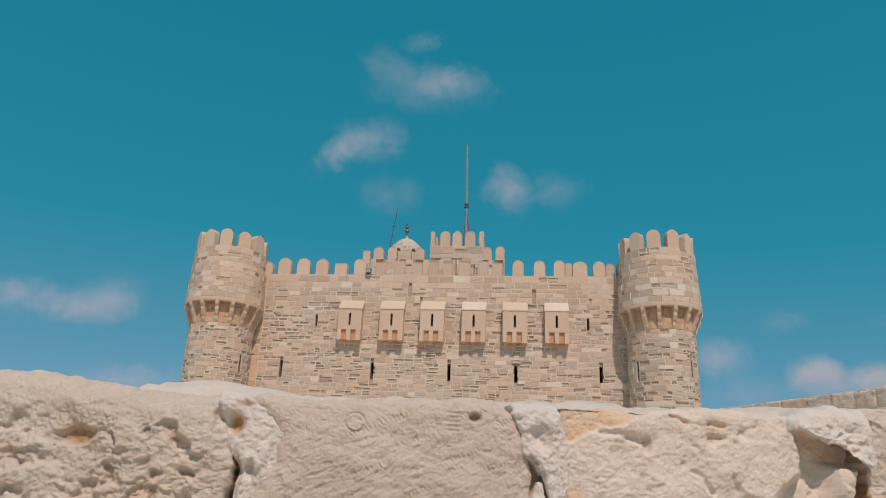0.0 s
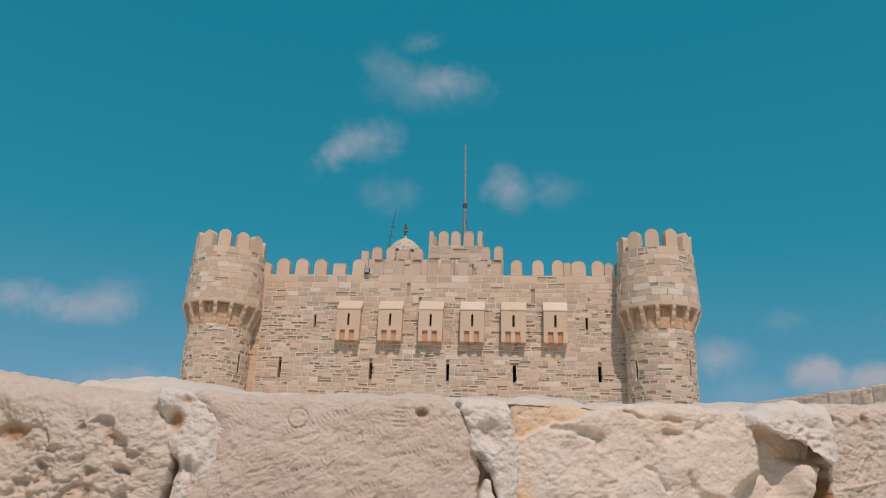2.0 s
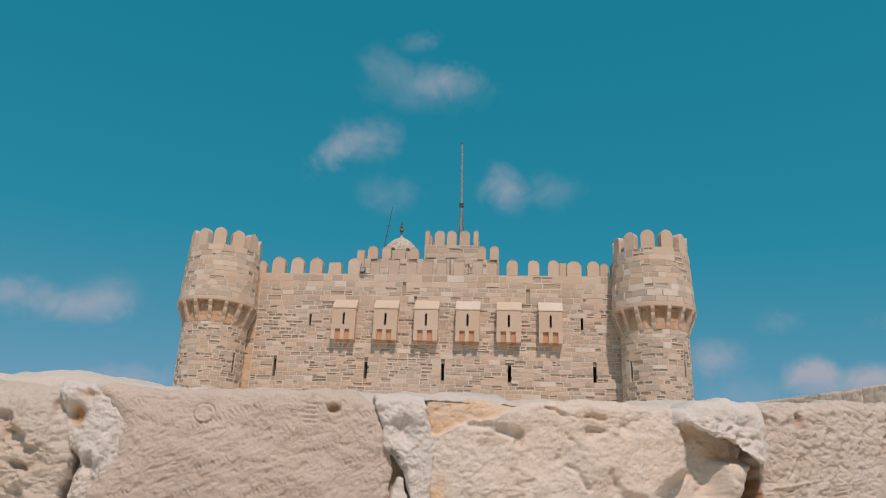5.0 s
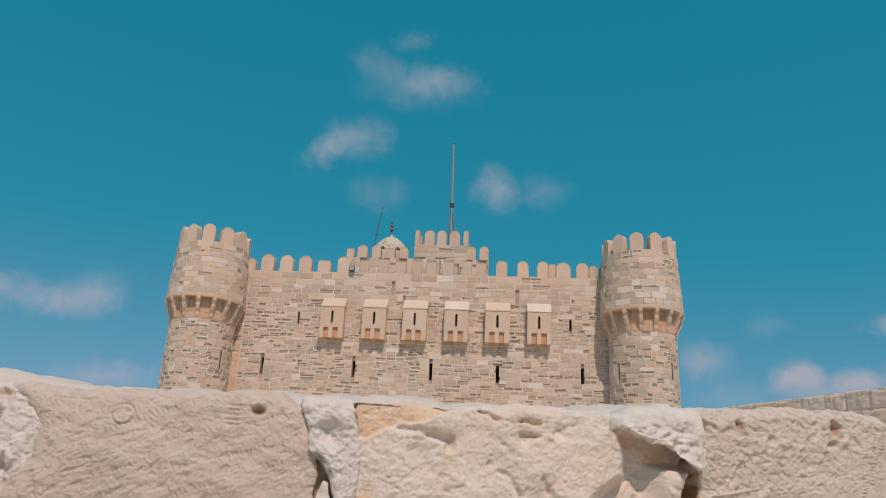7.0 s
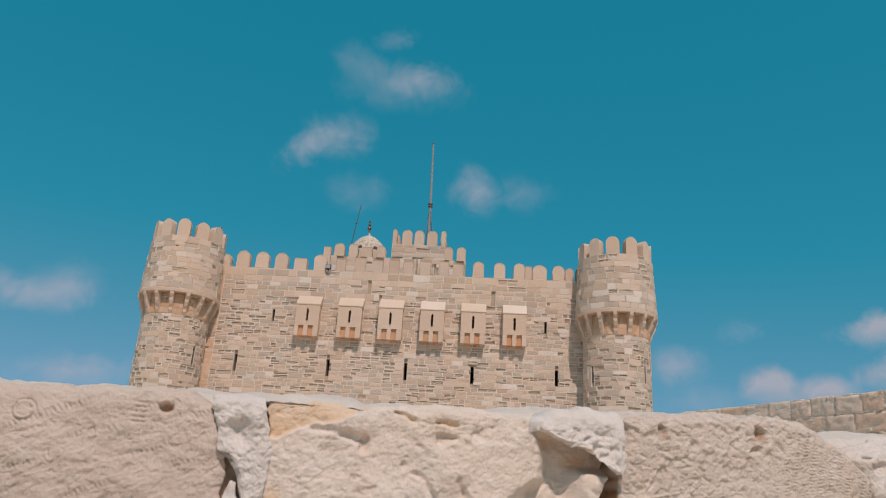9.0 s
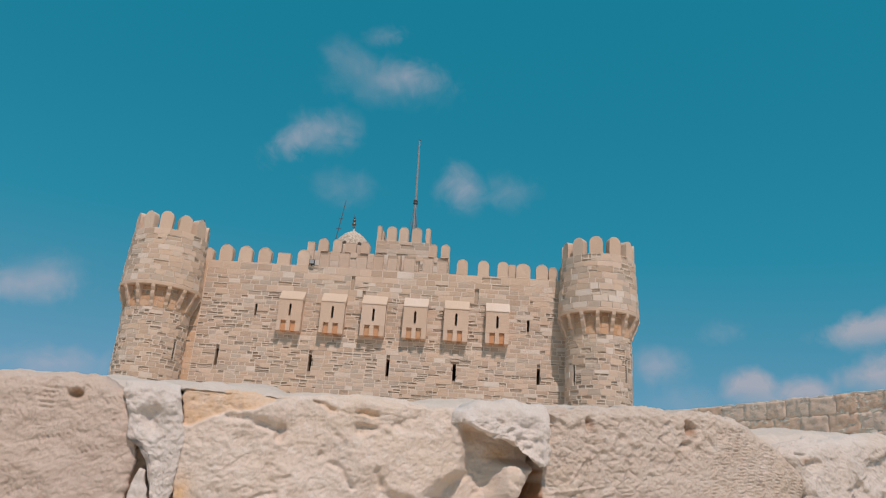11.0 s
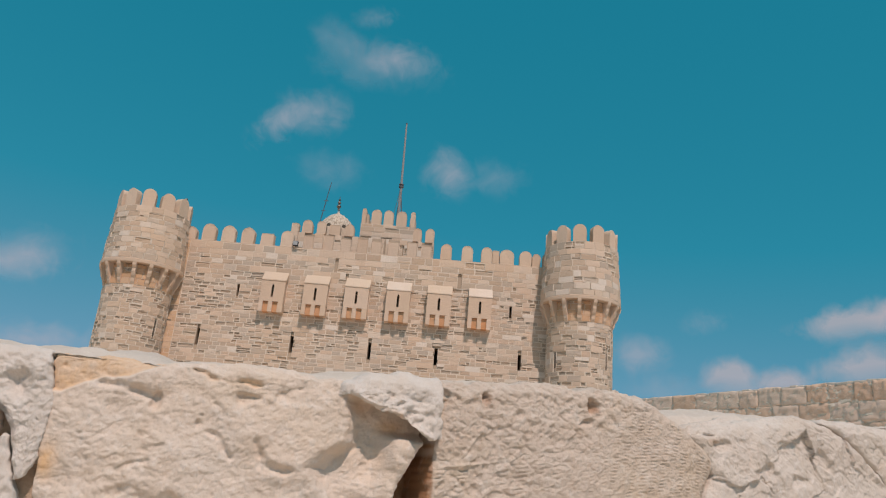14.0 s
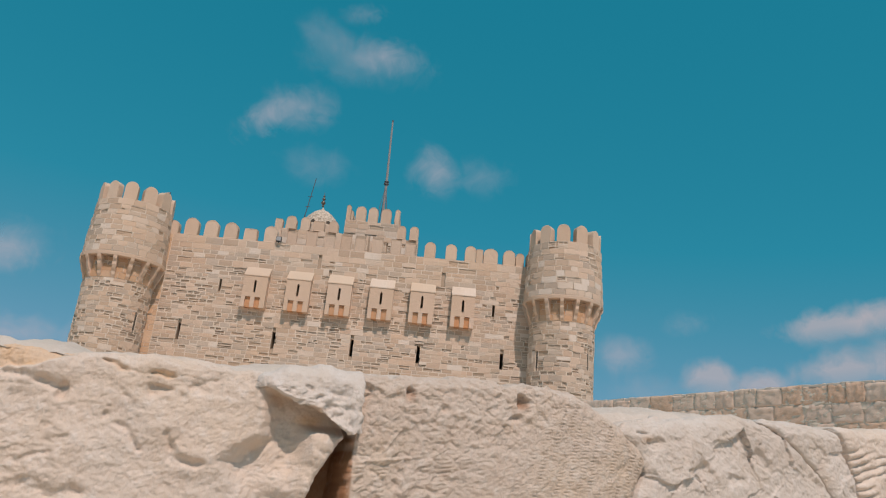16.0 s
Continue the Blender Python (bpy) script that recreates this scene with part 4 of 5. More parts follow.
# added backing lifts the black gap; its brown is the joint's shade
rock("mortar_joint", line((1.40, 5.160), (1.54, 5.160)), line((1.40, 5.222), (1.54, 5.218)), line((5.15, 1.54), (5.22, 1.54)), lambda x, z: 0.003 * fbm(x, z, 40, 4, 0.8, 16.0),
     lime("shaded_brown_backing", (0.50, 0.37, 0.27), (0.42, 0.29, 0.20), (0.55, 0.43, 0.33)), near, round_=0.006, cell=0.004, soft=0.003, proud=-0.020, back=0.05, label="added backing deep in the joint, brown shade put into its colour")

# cream stone
SCOOP = line((1.44, 5.505), (1.47, 5.486), (1.488, 5.472), (1.505, 5.488), (1.52, 5.510), (1.55, 5.512), (1.578, 5.500))
EDGE = line((5.21, 1.541), (5.225, 1.541), (5.245, 1.553), (5.262, 1.560), (5.285, 1.563), (5.31, 1.578))


def cream(x, z):
    near_lip = step(z, 1.53, 1.55) * step(5.32 - x, 0, 0.04)
    d = 0.008 * fbm(x, z, 11, 4, 0.9, 20.0) * (1 - 0.8 * near_lip) + 0.0013 * fbm(x, z, 38, 6, 0.6, 21.0) * (1 - 0.7 * step(z - EDGE(x), -0.002, 0.004) * step(5.325 - x, 0, 0.02))
    d -= 0.007 * step(z - EDGE(x) - 0.003 * noise.noise((x * 90, 2.0, 0.0)), -0.002, 0.003) * step(5.325 - x, 0, 0.02)
    d += 0.006 * dent(x, z, 5.29, 1.567, 0.03, 0.014)
    d -= 0.006 * crease(x, z, ((5.258, 1.555), (5.296, 1.551), (5.317, 1.542)), 0.005) + 0.009 * hollow(x, z, 5.315, 1.541, 0.010, 0.009)
    d -= 0.005 * crease(x, z, ((5.345, 1.578), (5.362, 1.573), (5.378, 1.571), (5.418, 1.572)), 0.0028)
    d -= 0.009 * hollow(x, z, 5.396, 1.553, 0.014, 0.009) + 0.004 * hollow(x, z, 5.44, 1.560, 0.016, 0.006)
    d -= 0.0045 * crease(x, z, ((5.360, 1.522), (5.378, 1.512), (5.394, 1.492)), 0.0036)
    d -= 0.006 * crease(x, z, ((5.417, 1.508), (5.427, 1.487), (5.455, 1.481)), 0.005)
    d -= 0.004 * crease(x, z, ((5.28, 1.447), (5.303, 1.452), (5.33, 1.441), (5.352, 1.447)), 0.005) + 0.003 * crease(x, z, ((5.29, 1.470), (5.315, 1.480)), 0.003)
    # scooped hollow under the chip, a lump standing at its foot
    d -= (0.027 - 0.10 * max(0.0, 1.51 - z)) * step(x - SCOOP(z) - 0.003 * noise.noise((x * 60, 4.0, z * 60)), -0.008, 0.026) * step(1.578 - z, 0.0, 0.012) * (1 - 0.9 * step(x, 5.545, 5.567) * step(1.540 - z, 0.0, 0.014))
    d += 0.008 * dent(x, z, 5.574, 1.508, 0.012, 0.022, 4) + 0.010 * dent(x, z, 5.550, 1.468, 0.022, 0.016, 3)
    chips = step(noise.noise((x * 9, 29.0, z * 13)), -0.05, 0.25)
    d -= 0.0013 * chips * step(noise.noise((x * 62, 27.0, z * 80)), 0.16, 0.36) + 0.0008 * step(noise.noise((x * 150, 28.0, z * 170)), 0.2, 0.45)
    return d + 0.0009 * fbm(x, z, 150, 4, 0.4, 23.0)


rock("stone", line((1.40, 5.232), (1.44, 5.222), (1.48, 5.219), (1.58, 5.212)), line((1.40, 5.545), (1.46, 5.566), (1.50, 5.584), (1.525, 5.600), (1.58, 5.612)),
     line((5.20, 1.588), (5.3, 1.588), (5.36, 1.590), (5.46, 1.591), (5.52, 1.593), (5.61, 1.597)), cream, CREAM_LIME, near, round_=0.012, back=0.10, cell=0.0013, soft=0.006,
     recess_tint=lambda x, z: 0.8 * step(z - EDGE(x), -0.001, 0.002) * step(5.32 - x, 0, 0.01) + 0.6 * crease(x, z, ((5.345, 1.578), (5.362, 1.573), (5.378, 1.571), (5.418, 1.572)), 0.003)
     + 0.9 * dent(x, z, 5.565, 1.543, 0.018, 0.010) + 0.5 * dent(x, z, 5.525, 1.562, 0.014, 0.010)      + 1.2 * dent(x, z, 5.226, 1.472, 0.009, 0.016), label="rounded cream limestone block, undercut below the capping")


# overhanging chip of mortar
LIP_OF_CHIP = line((5.5, 1.578), (5.526, 1.563), (5.565, 1.552), (5.585, 1.537), (5.612, 1.524))


def chip(x, z):
    d = 0.0045 * fbm(x, z, 42, 6, 0.6, 24.0) - 0.0028 * step(noise.noise((x * 85, 25.0, z * 110)), 0.1, 0.32)
    d += 0.006 * math.exp(-abs(z - LIP_OF_CHIP(x) - 0.004) / 0.006) + 0.006 * step(x, 5.50, 5.55)
    return d * (1 - 0.85 * step(z, 1.572, 1.598)) - 0.007 * dent(x, z, 5.585, 1.565, 0.014, 0.02)


rock("mortar_joint", line((1.5, 5.497), (1.6, 5.497)), line((1.5, 5.616), (1.6, 5.614)), line((5.49, 1.580), (5.51, 1.588), (5.53, 1.598), (5.58, 1.603), (5.62, 1.600)), chip, LIME_MORTAR, near,
     low=line((5.497, 1.579), (5.526, 1.564), (5.565, 1.553), (5.585, 1.541), (5.600, 1.530), (5.612, 1.534)), round_=0.014, cell=0.0013, soft=0.003, proud=0.006,
     recess_tint=lambda x, z: 0.7 * dent(x, z, 5.56, 1.553, 0.012, 0.005), label="overhanging chip of white lime mortar")


# hacked stone
def hacked(x, z):
    d = 0.0035 * fbm(x, z, 13, 4, 0.9, 30.0) + 0.0016 * fbm(x, z, 50, 6, 0.6, 31.0)
    left = step(5.83 - x + 1.2 * (z - 1.55), -0.05, 0.06)
    d -= left * (0.0018 * step(noise.noise((x * 58, 38.0, z * 66)), 0.14, 0.42) + 0.0014 * step(noise.noise((x * 110 + z * 40, 45.0, z * 125)), 0.08, 0.32))
    d += left * 0.0014 * step(noise.noise((x * 80 - z * 60, 47.0, z * 90)), 0.18, 0.4)
    bow = 0.35 * (x - 5.85) ** 2
    d += chisel(x, z + bow, 78, 0.0046, 0.0150, 33.0, 0.0024, 0.75, -0.3) * step(x - 0.5 * (z - 1.52), 5.80, 5.86)
    d += chisel(x, z, 84, 0.0052, 0.024, 35.0, 0.0022, 0.7, -0.1) * step(1.535 - z, -0.01, 0.03) * left
    d -= 0.012 * hollow(x, z, 5.672, 1.588, 0.007, 0.011) + 0.012 * hollow(x, z, 5.820, 1.597, 0.011, 0.010) + 0.010 * hollow(x, z, 5.620, 1.583, 0.008, 0.014)
    d -= 0.008 * hollow(x, z, 5.811, 1.574, 0.012, 0.008) + 0.006 * hollow(x, z, 5.715, 1.576, 0.008, 0.008)
    s = z - 1.502 - (x - 5.62) * 0.18
    d += 0.0024 * math.exp(-(s / 0.0018) ** 2) * step(x, 5.61, 5.64) * step(5.70 - x, 0, 0.03)
    s = z - 1.53 - (x - 5.655) * 1.6
    d += 0.0022 * math.exp(-(s / 0.0022) ** 2) * step(x, 5.645, 5.652) * step(5.672 - x, 0, 0.006)
    return d + 0.0009 * fbm(x, z, 150, 4, 0.4, 37.0)


# the mask also darkens the side in the open joint, as its shade
rock("stone", line((1.40, 5.604), (1.46, 5.608), (1.53, 5.614), (1.6, 5.614)), line((1.40, 6.0), (1.495, 6.006), (1.54, 6.022), (1.62, 6.022)),
     line((5.6, 1.604), (5.65, 1.610), (5.72, 1.619), (5.84, 1.628), (5.89, 1.625), (5.94, 1.606), (5.97, 1.588), (6.0, 1.566), (6.022, 1.532)), hacked, HACKED_LIME, near, round_=0.018, back=0.14, cell=0.0012,
     recess_tint=lambda x, z: 0.8 * dent(x, z, 5.823, 1.598, 0.009, 0.008, 3) + 0.6 * dent(x, z, 5.672, 1.588, 0.006, 0.009, 3) + 1.3 * step(5.6155 - x, 0.0, 0.003) * step(1.535 - z, 0.0, 0.01), label="hacked limestone block with a rounded shoulder")


# white stones
def white(x, z):
    d = 0.005 * fbm(x, z, 9, 4, 0.9, 40.0) + 0.0016 * fbm(x, z, 45, 6, 0.6, 41.0)
    d += facets(x, z, 11, 42.0, 0.15, 0.03) + facets(x, z, 42, 43.0, 0.12, 0.02)
    # an upright break, a blocky boss with its foot cut away, and worn hollows
    d += 0.007 * step(x - 6.092 - 0.3 * (z - 1.56) - 0.003 * noise.noise((2.0, 1.0, z * 60)), -0.004, 0.004) * step(1.605 - z, 0.0, 0.02) * step(6.16 - x, 0.0, 0.05)
    d -= 0.011 * hollow(x, z, 6.124, 1.541, 0.026, 0.016) + 0.009 * hollow(x, z, 6.262, 1.575, 0.030, 0.015, -0.3) + 0.007 * hollow(x, z, 6.395, 1.550, 0.026, 0.030, -0.8)
    d -= 0.008 * hollow(x, z, 6.045, 1.572, 0.016, 0.010) + 0.007 * hollow(x, z, 6.018, 1.588, 0.014, 0.006) + 0.006 * hollow(x, z, 6.20, 1.535, 0.02, 0.012)
    d -= 0.0015 * step(noise.noise((x * 48, 44.0, z * 60)), 0.18, 0.4)
    return d + 0.0008 * fbm(x, z, 140, 4, 0.4, 47.0)


DIAG = line((1.40, 6.53), (1.45, 6.50), (1.535, 6.449), (1.575, 6.414), (1.595, 6.371), (1.621, 6.328), (1.64, 6.29), (1.66, 6.27))
rock("stone", line((1.40, 6.006), (1.495, 6.012), (1.53, 6.028), (1.566, 6.006), (1.585, 5.98), (1.66, 5.95)), lambda z: DIAG(z) - 0.003,
     line((5.98, 1.592), (6.09, 1.610), (6.2, 1.622), (6.34, 1.640), (6.5, 1.644)), white, WHITE_LIME, near, cell=0.0015, recess_tint=lambda x, z: 0.6 * dent(x, z, 6.028, 1.578, 0.015, 0.006),
     label="white limestone block with blunt facets")
rock("stone", lambda z: DIAG(z) + 0.003, line((1.40, 6.60), (1.66, 6.485)), line((6.2, 1.636), (6.5, 1.652), (6.6, 1.656)), white, WHITE_LIME, near, cell=0.0015, label="narrow white limestone fragment")


def scored(x, z):
    lines = (0.5 + 0.5 * math.sin(2 * math.pi * (z - 0.3 * (x - 6.5) + 0.004 * noise.noise((x * 30, 53.0, z * 30))) / 0.0155)) ** 2
    return 0.008 * fbm(x, z, 10, 4, 0.9, 50.0) + 0.002 * fbm(x, z, 60, 5, 0.6, 51.0) - 0.007 * lines * step(noise.noise((x * 14, 54.0, z * 30)), -0.3, 0.1) * step(1.64 - z, 0.0, 0.03)


rock("stone", line((1.40, 6.607), (1.66, 6.492)), line((0, 7.7)), line((6.4, 1.652), (6.64, 1.672), (7.0, 1.71), (7.7, 1.75)), scored, CREAM_LIME, near, cell=0.002, label="cream limestone block with scored lines")

# capping: rises from the stones' upper edge to the crest and runs back
LIP = line((4.0, 1.583), (4.61, 1.566), (4.70, 1.560), (4.76, 1.568), (4.85, 1.580), (4.93, 1.572), (5.02, 1.573), (5.12, 1.581), (5.20, 1.582), (5.215, 1.571), (5.30, 1.574), (5.46, 1.583), (5.52, 1.589),
           (5.61, 1.600), (5.72, 1.612), (5.84, 1.620), (5.89, 1.615), (5.94, 1.60), (5.99, 1.586), (6.09, 1.603), (6.34, 1.634), (6.5, 1.648), (6.64, 1.666), (7.7, 1.745))
CREST = line((4.0, 1.65), (4.48, 1.615), (4.558, 1.611), (4.637, 1.599), (4.69, 1.592), (4.705, 1.598), (4.72, 1.603), (4.80, 1.608), (4.857, 1.601), (4.90, 1.595), (5.0, 1.595), (5.11, 1.600), (5.22, 1.601),
             (5.30, 1.606), (5.32, 1.600), (5.42, 1.605), (5.47, 1.607), (5.557, 1.620), (5.62, 1.621), (5.73, 1.632), (5.87, 1.637), (5.91, 1.633), (5.96, 1.622), (6.05, 1.634), (6.134, 1.645), (6.302, 1.655),
             (6.433, 1.667), (6.62, 1.682), (6.77, 1.699), (7.7, 1.79))
verts, nx = [], 2400
SETBACK = line((4.80, 0.040), (4.86, 0.024), (4.90, 0.034), (5.16, 0.034), (5.20, 0.011), (5.31, 0.010), (5.42, 0.011), (5.50, 0.018), (5.64, 0.034), (5.90, 0.034), (5.97, 0.020), (6.5, 0.022))
back_steps = [-0.006, -0.004, 0.0, 0.004, 0.009, 0.015, 0.022, 0.03, 0.042, 0.055, 0.068, 0.08, 0.092, 0.104, 0.116, 0.128, 0.142, 0.16, 0.19, 0.24, 0.31, 0.40, 0.46, 0.47]
for j, b in enumerate(back_steps):
    for i in range(nx + 1):
        x = 2.6 + 6.4 * i / nx
        lip, crest, inset = LIP(x), CREST(x), SETBACK(x)
        ragged = 0.005 * noise.noise((x * 26, 64.0, 0)) + 0.003 * noise.noise((x * 85, 65.0, 0))
        over = step(x, 5.19, 5.215) * step(5.47 - x, 0.0, 0.05)
        low_ = lip - 0.008 + (1.5775 - lip + 0.008) * over
        shoulder = max(low_ + 0.006, crest - 0.011)
        z = low_ + ragged + (shoulder - low_ - ragged) * step(b, -0.012, 0.030) + (max(crest, shoulder) - shoulder) * step(b, 0.02, 0.125 - inset * 0.6)
        if b > 0.13:
            z -= (b - 0.128) * 0.06
        if b > 0.45:
            z -= 0.3 if j == len(back_steps) - 1 else 0.03
        z += 0.0045 * fbm(x, b, 20, 3, 0.7, 60.0) * min(1.0, 0.4 + max(0.0, b) / 0.05)
        inn = max(b, -0.006) + inset - 0.5 * ragged * max(0.0, 1 - max(0, b) / 0.04)
        if j == 0:
            z, inn = z - 0.004, inn + 0.035
        n = outward(x)
        verts.append(Vector((x, plan(x), z)) - n * inn)
faces = [(j * (nx + 1) + i, j * (nx + 1) + i + 1, (j + 1) * (nx + 1) + i + 1, (j + 1) * (nx + 1) + i) for j in range(len(back_steps) - 1) for i in range(nx)]
cap_ob = part("capping", (verts, faces), CAP_MORTAR, near, "smooth pale lime capping along the top")
cap_ob.data.polygons.foreach_set("use_smooth", [True] * len(faces))

# rubble core behind the stones, down to the ground
bm = bmesh.new()
nx = 100
cols = []
for i in range(nx + 1):
    x = 2.6 + 6.4 * i / nx
    n, base_ = outward(x), Vector((x, plan(x), 0))
    top_ = CREST(x) - 0.05
    cols.append([bm.verts.new(base_ - n * k + Vector((0, 0, z))) for k, z in ((0.085, -0.2), (0.085, 1.53), (0.10, top_ - 0.02), (0.44, top_ - 0.02), (0.44, -0.2))])
for p, q in zip(cols, cols[1:]):
    for k in range(4):
        bm.faces.new((p[k], q[k], q[k + 1], p[k + 1]))
for c in (cols[0], cols[-1]):
    bm.faces.new(c)
part("core", bm, RUSTY_CORE, near, "ochre rubble core in the open joints")
# lower courses under the visible stones
for zi, z0 in enumerate((-0.1, 0.33, 0.78)):
    x = 2.6 - 0.12 * zi
    while x < 8.7:
        w = rng.uniform(0.35, 0.55)
        bm = bmesh.new()
        box(bm, -w / 2 + 0.012, w / 2 - 0.012, 0.0, 0.07, z0, min(z0 + 0.42, 1.215), 0.02, 0.008)
        ob = part("stone", bm, CREAM_LIME, near)
        n = outward(x + w / 2)
        ob.matrix_basis = Matrix.Translation((x + w / 2, plan(x + w / 2), 0)) @ Matrix.Rotation(math.atan2(n.x, -n.y), 4, "Z")
        x += w

for x0, x1, mat in ((2.6, 3.1, CREAM_LIME), (3.105, 3.55, SAND_LIME), (3.555, 3.995, CREAM_LIME), (7.705, 8.2, SAND_LIME), (8.205, 8.99, CREAM_LIME)):
    rock("stone", line((0, x0)), line((0, x1)), lambda x: LIP(x) + 0.003, lambda x, z: 0.009 * fbm(x, z, 12, 5, 0.8, 70.0) + 0.002 * fbm(x, z, 45, 4, 0.6, 71.0), mat, near, cell=0.008)

# ---- far boundary wall ----
mid_wall = thing("boundary_wall", "grey-brown ashlar boundary wall of squared blocks, uneven top", "wall")
MA, MD = Vector((11.265, -35.39, 0)), Vector((2.92, -5.13, 0)).normalized()
MTURN = Matrix.Rotation(math.atan2(MD.y, MD.x), 4, "Z")
bm = bmesh.new()
box(bm, -6.0, 4.6, 0.1, 0.62, -0.2, 3.50)
mid_core = part("core", bm, CORE, mid_wall, "rubble core with pale mortar")
mid_core.matrix_basis = Matrix.Translation(MA) @ MTURN
mids = random.Random(4)
KNOWN = [-3.46, -2.99, -2.47, -1.91, -1.41, -0.96, -0.58, -0.13, 0.33, 0.69, 1.10, 1.39, 1.68]
for course in range(12):
    z1 = 3.56 - 0.30 * course
    z0 = z1 - 0.30
    if z1 < 0:
        break
    cuts = [-6.0]
    while cuts[-1] < 4.6:
        if course == 0 and cuts[-1] > -3.6 and cuts[-1] < 1.68:
            cuts.append(next(k for k in KNOWN if k > cuts[-1] + 0.1))
        else:
            cuts.append(cuts[-1] + mids.uniform(0.3, 0.58))
            if course == 0 and -3.7 < cuts[-1] < -3.2:
                cuts[-1] = -3.46
    for s0, s1 in zip(cuts, cuts[1:]):
        me = MID[mids.randrange(len(MID))]
        ob = new("block", me)
        ob.parent = mid_wall
        up = mids.uniform(-0.035, 0.03) if course == 0 else 0.0
        gap = mids.uniform(0.004, 0.026)
        ob.matrix_basis = Matrix.Translation(MA) @ MTURN @ Matrix.Translation(((s0 + s1) / 2, mids.uniform(-0.012, 0.004), (z0 + z1 + up) / 2)) @ Matrix.Diagonal((s1 - s0 - gap, 0.2, 0.30 + up - mids.uniform(0.0, 0.016), 1))
bm = bmesh.new()
s = -6.0
while s < 4.6:
    w = mids.uniform(0.08, 0.3)
    box(bm, s, s + w, mids.uniform(0.0, 0.02), 0.62, 3.52, 3.572 + mids.uniform(-0.008, 0.01), 0.012, 0.006)
    s += w
top_ob = part("mortar_top", bm, CAP_MORTAR, mid_wall, "pale mortar bed along the top")
top_ob.matrix_basis = Matrix.Translation(MA) @ MTURN
# pale pointing between its blocks
bm = bmesh.new()
n_s, n_z = 420, 44
grid = [[bm.verts.new((-6.0 + 10.6 * i / n_s, 0.008 + 0.020 * noise.fractal((i * 0.16, 9.0, k * 0.34), 0.6, 2.0, 4), 2.45 + 1.07 * k / n_z)) for k in range(n_z + 1)] for i in range(n_s + 1)]
for i in range(n_s):
    for k in range(n_z):
        bm.faces.new((grid[i][k], grid[i + 1][k], grid[i + 1][k + 1], grid[i][k + 1]))
box(bm, -6.0, 4.6, 0.03, 0.12, -0.2, 2.45)
ob = part("pointing", bm, MORTAR, mid_wall, "pale mortar pointing")
ob.matrix_basis = Matrix.Translation(MA) @ MTURN

# ---- clouds ----
def cloud_material(name, colour, glow, cover, billow):
    """Soft cloud: a lumpy outline that frays into wisps; billow: how crisp and rounded its lumps are."""
    m = Nodes(name, 1.0)
    m.t.nodes.remove(m.bsdf)
    info = m.add("ShaderNodeObjectInfo")
    seed = m.math("MULTIPLY", info.outputs["Random"], 40.0)
    wisp = m.add("ShaderNodeTexNoise", Scale=1.15, Detail=9.0, Roughness=0.56, Distortion=0.9 - 0.7 * billow)
    wisp.noise_dimensions = "4D"
    lump = m.add("ShaderNodeTexNoise", Scale=0.75, Detail=2.0, Roughness=0.5)
    lump.noise_dimensions = "4D"
    for n in (wisp, lump):
        m.link(m.coord.outputs["Object"], n.inputs["Vector"])
        m.link(seed, n.inputs["W"])
    uv = m.add("ShaderNodeVectorMath")
    uv.operation = "LENGTH"
    centred = m.add("ShaderNodeVectorMath")
    centred.operation = "MULTIPLY_ADD"
    centred.inputs[1].default_value, centred.inputs[2].default_value = (2, 2, 0), (-1, -1, 0)
    m.link(m.coord.outputs["Generated"], centred.inputs[0])
    m.link(centred.outputs[0], uv.inputs[0])
    fall = m.math("SUBTRACT", 1.0, uv.outputs["Value"], True)
    body = m.math("ADD", m.math("MULTIPLY", fall, 0.85), m.math("ADD", m.math("MULTIPLY", wisp.outputs["Fac"], 0.95), m.math("MULTIPLY", lump.outputs["Fac"], 0.45)))
    lo = 0.88
    alpha = m.math("MULTIPLY", m.math("SUBTRACT", body, lo), 1.0 / (0.68 - 0.30 * billow), True)
    alpha = m.math("MULTIPLY", m.math("POWER", alpha, 1.35 - 0.35 * billow), cover)
    alpha = m.math("MULTIPLY", alpha, m.ramp(fall, [(0.0, 0.0), (0.5, 1.0)]))
    if billow:          # flat, thin undersides
        axes = m.add("ShaderNodeSeparateXYZ")
        m.link(m.coord.outputs["Generated"], axes.inputs[0])
        alpha = m.math("MULTIPLY", alpha, m.ramp(axes.outputs["Y"], [(0.25, 0.3), (0.55, 1.0)]))
    glow_node = m.add("ShaderNodeEmission", Strength=glow)
    glow_node.inputs[0].default_value = (*colour, 1)
    clear = m.add("ShaderNodeBsdfTransparent")
    mixer = m.add("ShaderNodeMixShader")
    m.link(alpha, mixer.inputs[0])
    m.link(clear.outputs[0], mixer.inputs[1])
    m.link(glow_node.outputs[0], mixer.inputs[2])
    m.link(mixer.outputs[0], m.t.nodes["Material Output"].inputs[0])
    return m.mat


WISPY = cloud_material("thin_high_cloud", (0.50, 0.49, 0.56), 0.8, 0.50, 0.0)
FAINT = cloud_material("faint_haze_cloud", (0.44, 0.48, 0.56), 0.8, 0.24, 0.0)
LOW = cloud_material("low_bright_cloud", (0.52, 0.48, 0.52), 0.82, 0.74, 0.8)
EYE = Vector((5.4, -47.5, 1.5))
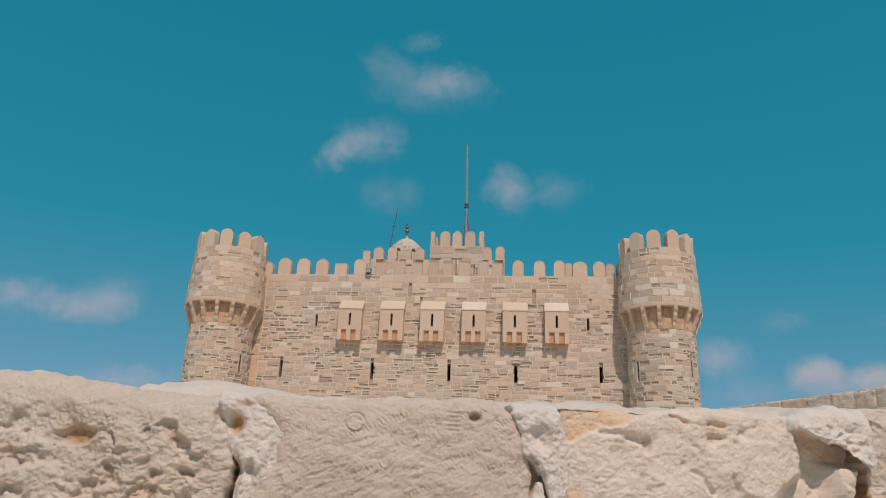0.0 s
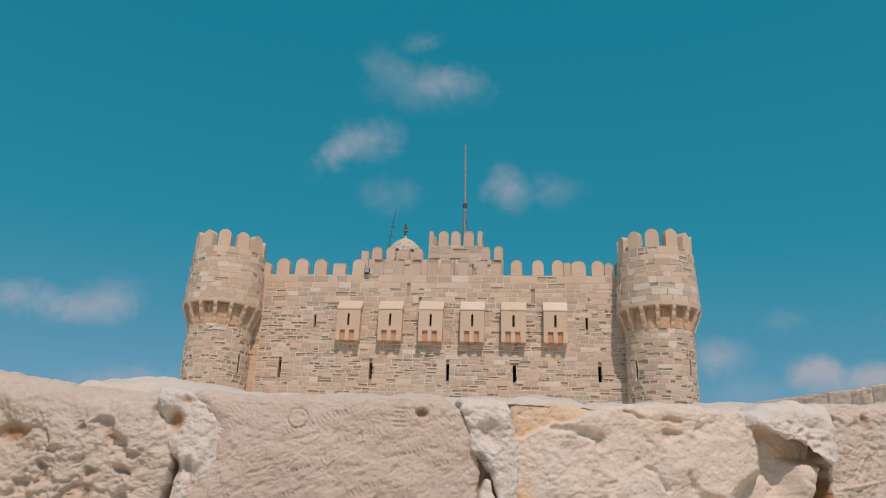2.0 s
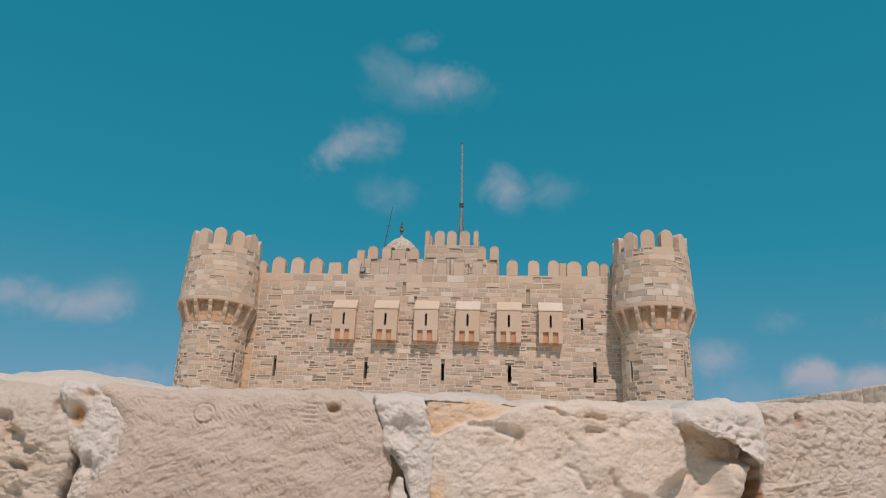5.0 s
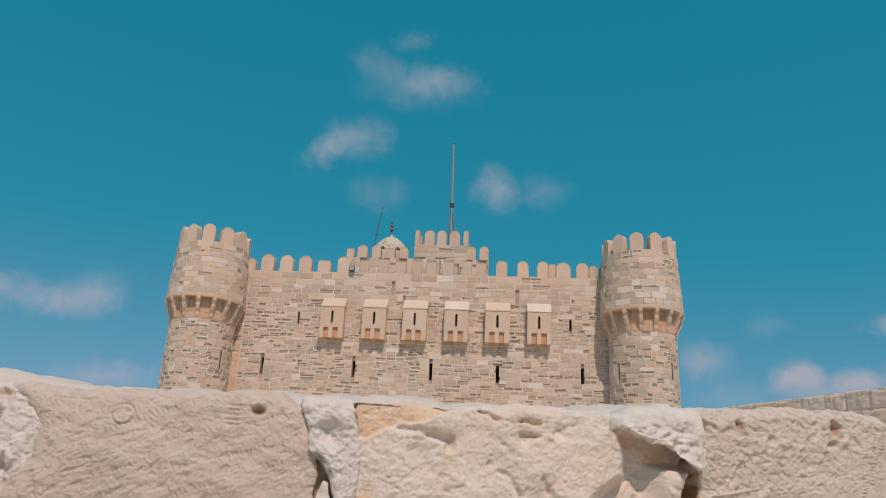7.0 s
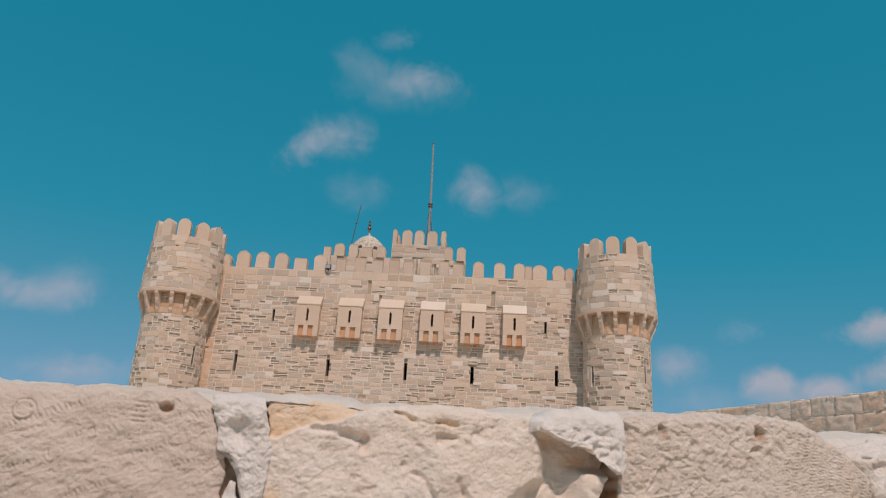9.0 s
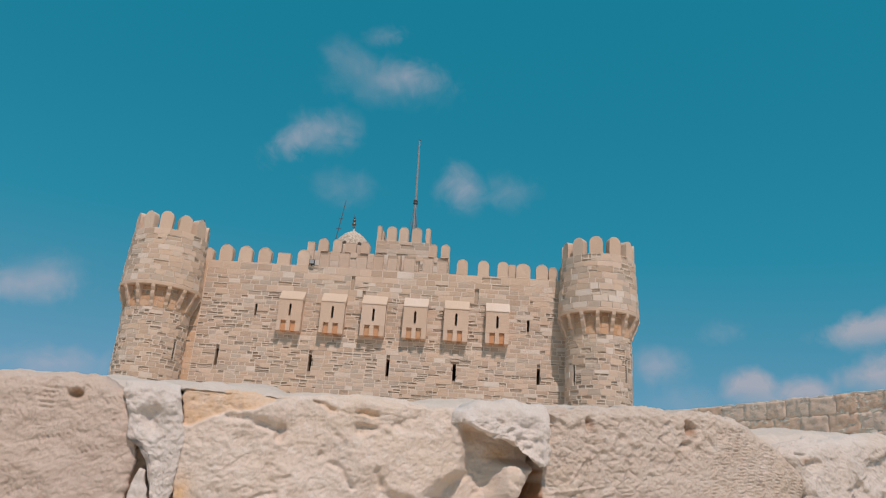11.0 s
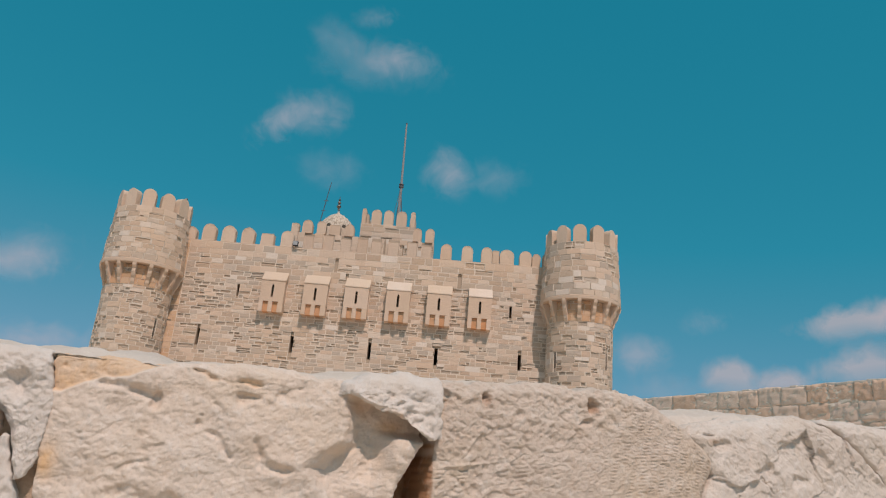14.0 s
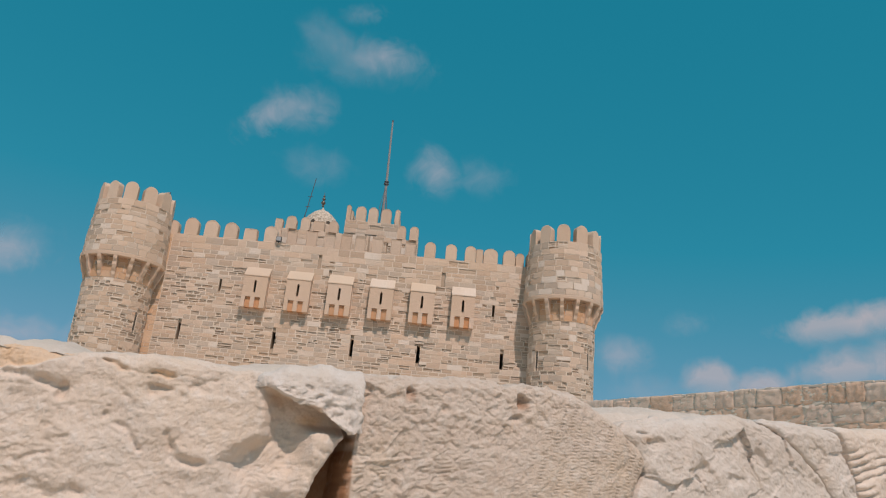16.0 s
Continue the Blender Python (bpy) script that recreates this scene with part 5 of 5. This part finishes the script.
# azimuth and elevation, half width and half height in degrees, tilt, cloud stuff
for az, el, w, h, tilt, mat in [(-12.6, 27.4, 4.2, 2.2, 8, WISPY), (-15.4, 26.2, 3.2, 1.6, 42, WISPY), (-6.6, 32.2, 4.6, 1.8, -4, WISPY), (-11.6, 32.9, 2.8, 2.0, -30, FAINT), (-8.2, 31.6, 6.4, 2.4, 0, FAINT),
                                (-1.0, 24.2, 3.0, 2.4, -38, WISPY), (3.4, 24.0, 3.4, 1.8, -5, FAINT), (-10.6, 23.4, 3.6, 2.0, 0, FAINT), (-8.6, 35.0, 2.2, 1.0, 10, FAINT),
                                (-30.9, 13.1, 3.6, 2.3, 24, WISPY), (-32.5, 12.4, 5.6, 1.7, 8, WISPY), (-36.5, 12.6, 4.4, 1.7, 4, WISPY), (-29.0, 7.6, 5.4, 1.7, 5, WISPY), (15.2, 11.0, 2.8, 2.0, 0, WISPY), (16.8, 8.4, 4.2, 1.7, 0, FAINT),
                                (21.6, 9.3, 2.9, 1.9, -6, LOW), (25.0, 8.9, 2.2, 1.7, 0, LOW), (23.4, 7.8, 6.0, 1.5, 0, FAINT), (29.4, 13.1, 4.2, 1.7, 8, LOW), (33.6, 13.7, 4.4, 1.8, 4, LOW), (30.8, 10.2, 5.4, 2.2, 8, LOW),
                                (19.8, 13.4, 2.2, 1.2, 0, FAINT)]:
    a, b = radians(az), radians(el)
    way = Vector((math.sin(a) * math.cos(b), math.cos(a) * math.cos(b), math.sin(b)))
    bm = bmesh.new()
    bmesh.ops.create_grid(bm, x_segments=12, y_segments=8, size=1.2)
    for v in bm.verts:
        v.co.x *= w / h
        v.co.z = -0.25 * (v.co.x ** 2 + v.co.y ** 2) + 0.08 * noise.noise(v.co * 2.0)
    ob = part("cloud", bm, mat)
    tagged(ob, "thin white cloud drifting in a clear blue sky" if mat is not LOW else "low bright white cloud near the horizon", "cloud", "clouds", "structure")
    d = 3200.0
    ob.matrix_basis = Matrix.Translation(EYE + way * d) @ way.to_track_quat("-Z", "Y").to_matrix().to_4x4().inverted().transposed() @ Matrix.Rotation(radians(tilt), 4, "Z") \
        @ Matrix.Diagonal((d * math.tan(radians(h)), d * math.tan(radians(h)), 60.0, 1))

# ---- masonry pieces ----
lay(layout(-12.1, 12.6, 0.0, TOP - 0.03, [(a - 0.02, b + 0.02, c, d) for a, b, c, d in slits] + [(a, b, 12.45, 14.22) for a, b in BOXES] + NICHES, 5, calm=14.3), wall_place(0.0), front,
    lambda s, z: z > 7.2 and -2.0 < s < 11.0 and z < 14.0, 11)
# wall strip next to the left tower, its warm shading painted by block colour
lay(layout(-12.9, -12.1, 0.0, TOP - 0.03, [], 4, 0.28, 0.42, (0.4, 0.8), 0.04), wall_place(0.0), front, lambda s, z: False, 10, sound=WARM, smooth=WARM, flush=0.8)
lay(layout(-5.6, 4.26, 15.4, 18.5, [(a - 0.012, b + 0.012, 17.05, 18.2) for a, b in SLABS] + GROOVES, 6, calm=10), wall_place(3.0), middle, lambda s, z: z > 17.0, 12, flush=0.6)
lay(layout(-1.58, 2.58, 17.0, 20.66, [], 8, calm=10), wall_place(6.0), keep, lambda s, z: z > 18.4, 13, flush=0.5)
for cx, tw, sl, seed in ((LEFT, tower_left, SLITS_L, 21), (RIGHT, tower_right, SLITS_R, 22)):
    gaps = [(2.08 * radians(a) - 0.1, 2.08 * radians(a) + 0.1, c, d) for a, c, d in sl]
    # recess courses between the corbels, coloured with their warm shade
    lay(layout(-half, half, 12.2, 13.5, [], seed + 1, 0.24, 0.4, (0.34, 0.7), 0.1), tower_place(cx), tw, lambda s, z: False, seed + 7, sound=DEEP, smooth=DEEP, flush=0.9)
    cells = layout(-half, half, 0.0, 12.2, gaps, seed, 0.22, 0.40, (0.36, 0.85)) + layout(-half * 1.18, half * 1.18, 13.80, 17.38, [], seed + 2, 0.27, 0.42, (0.42, 0.95), 0.16)
    lay(cells, tower_place(cx), tw, lambda s, z: z > 7.5 and abs(s) < 2.6, seed)
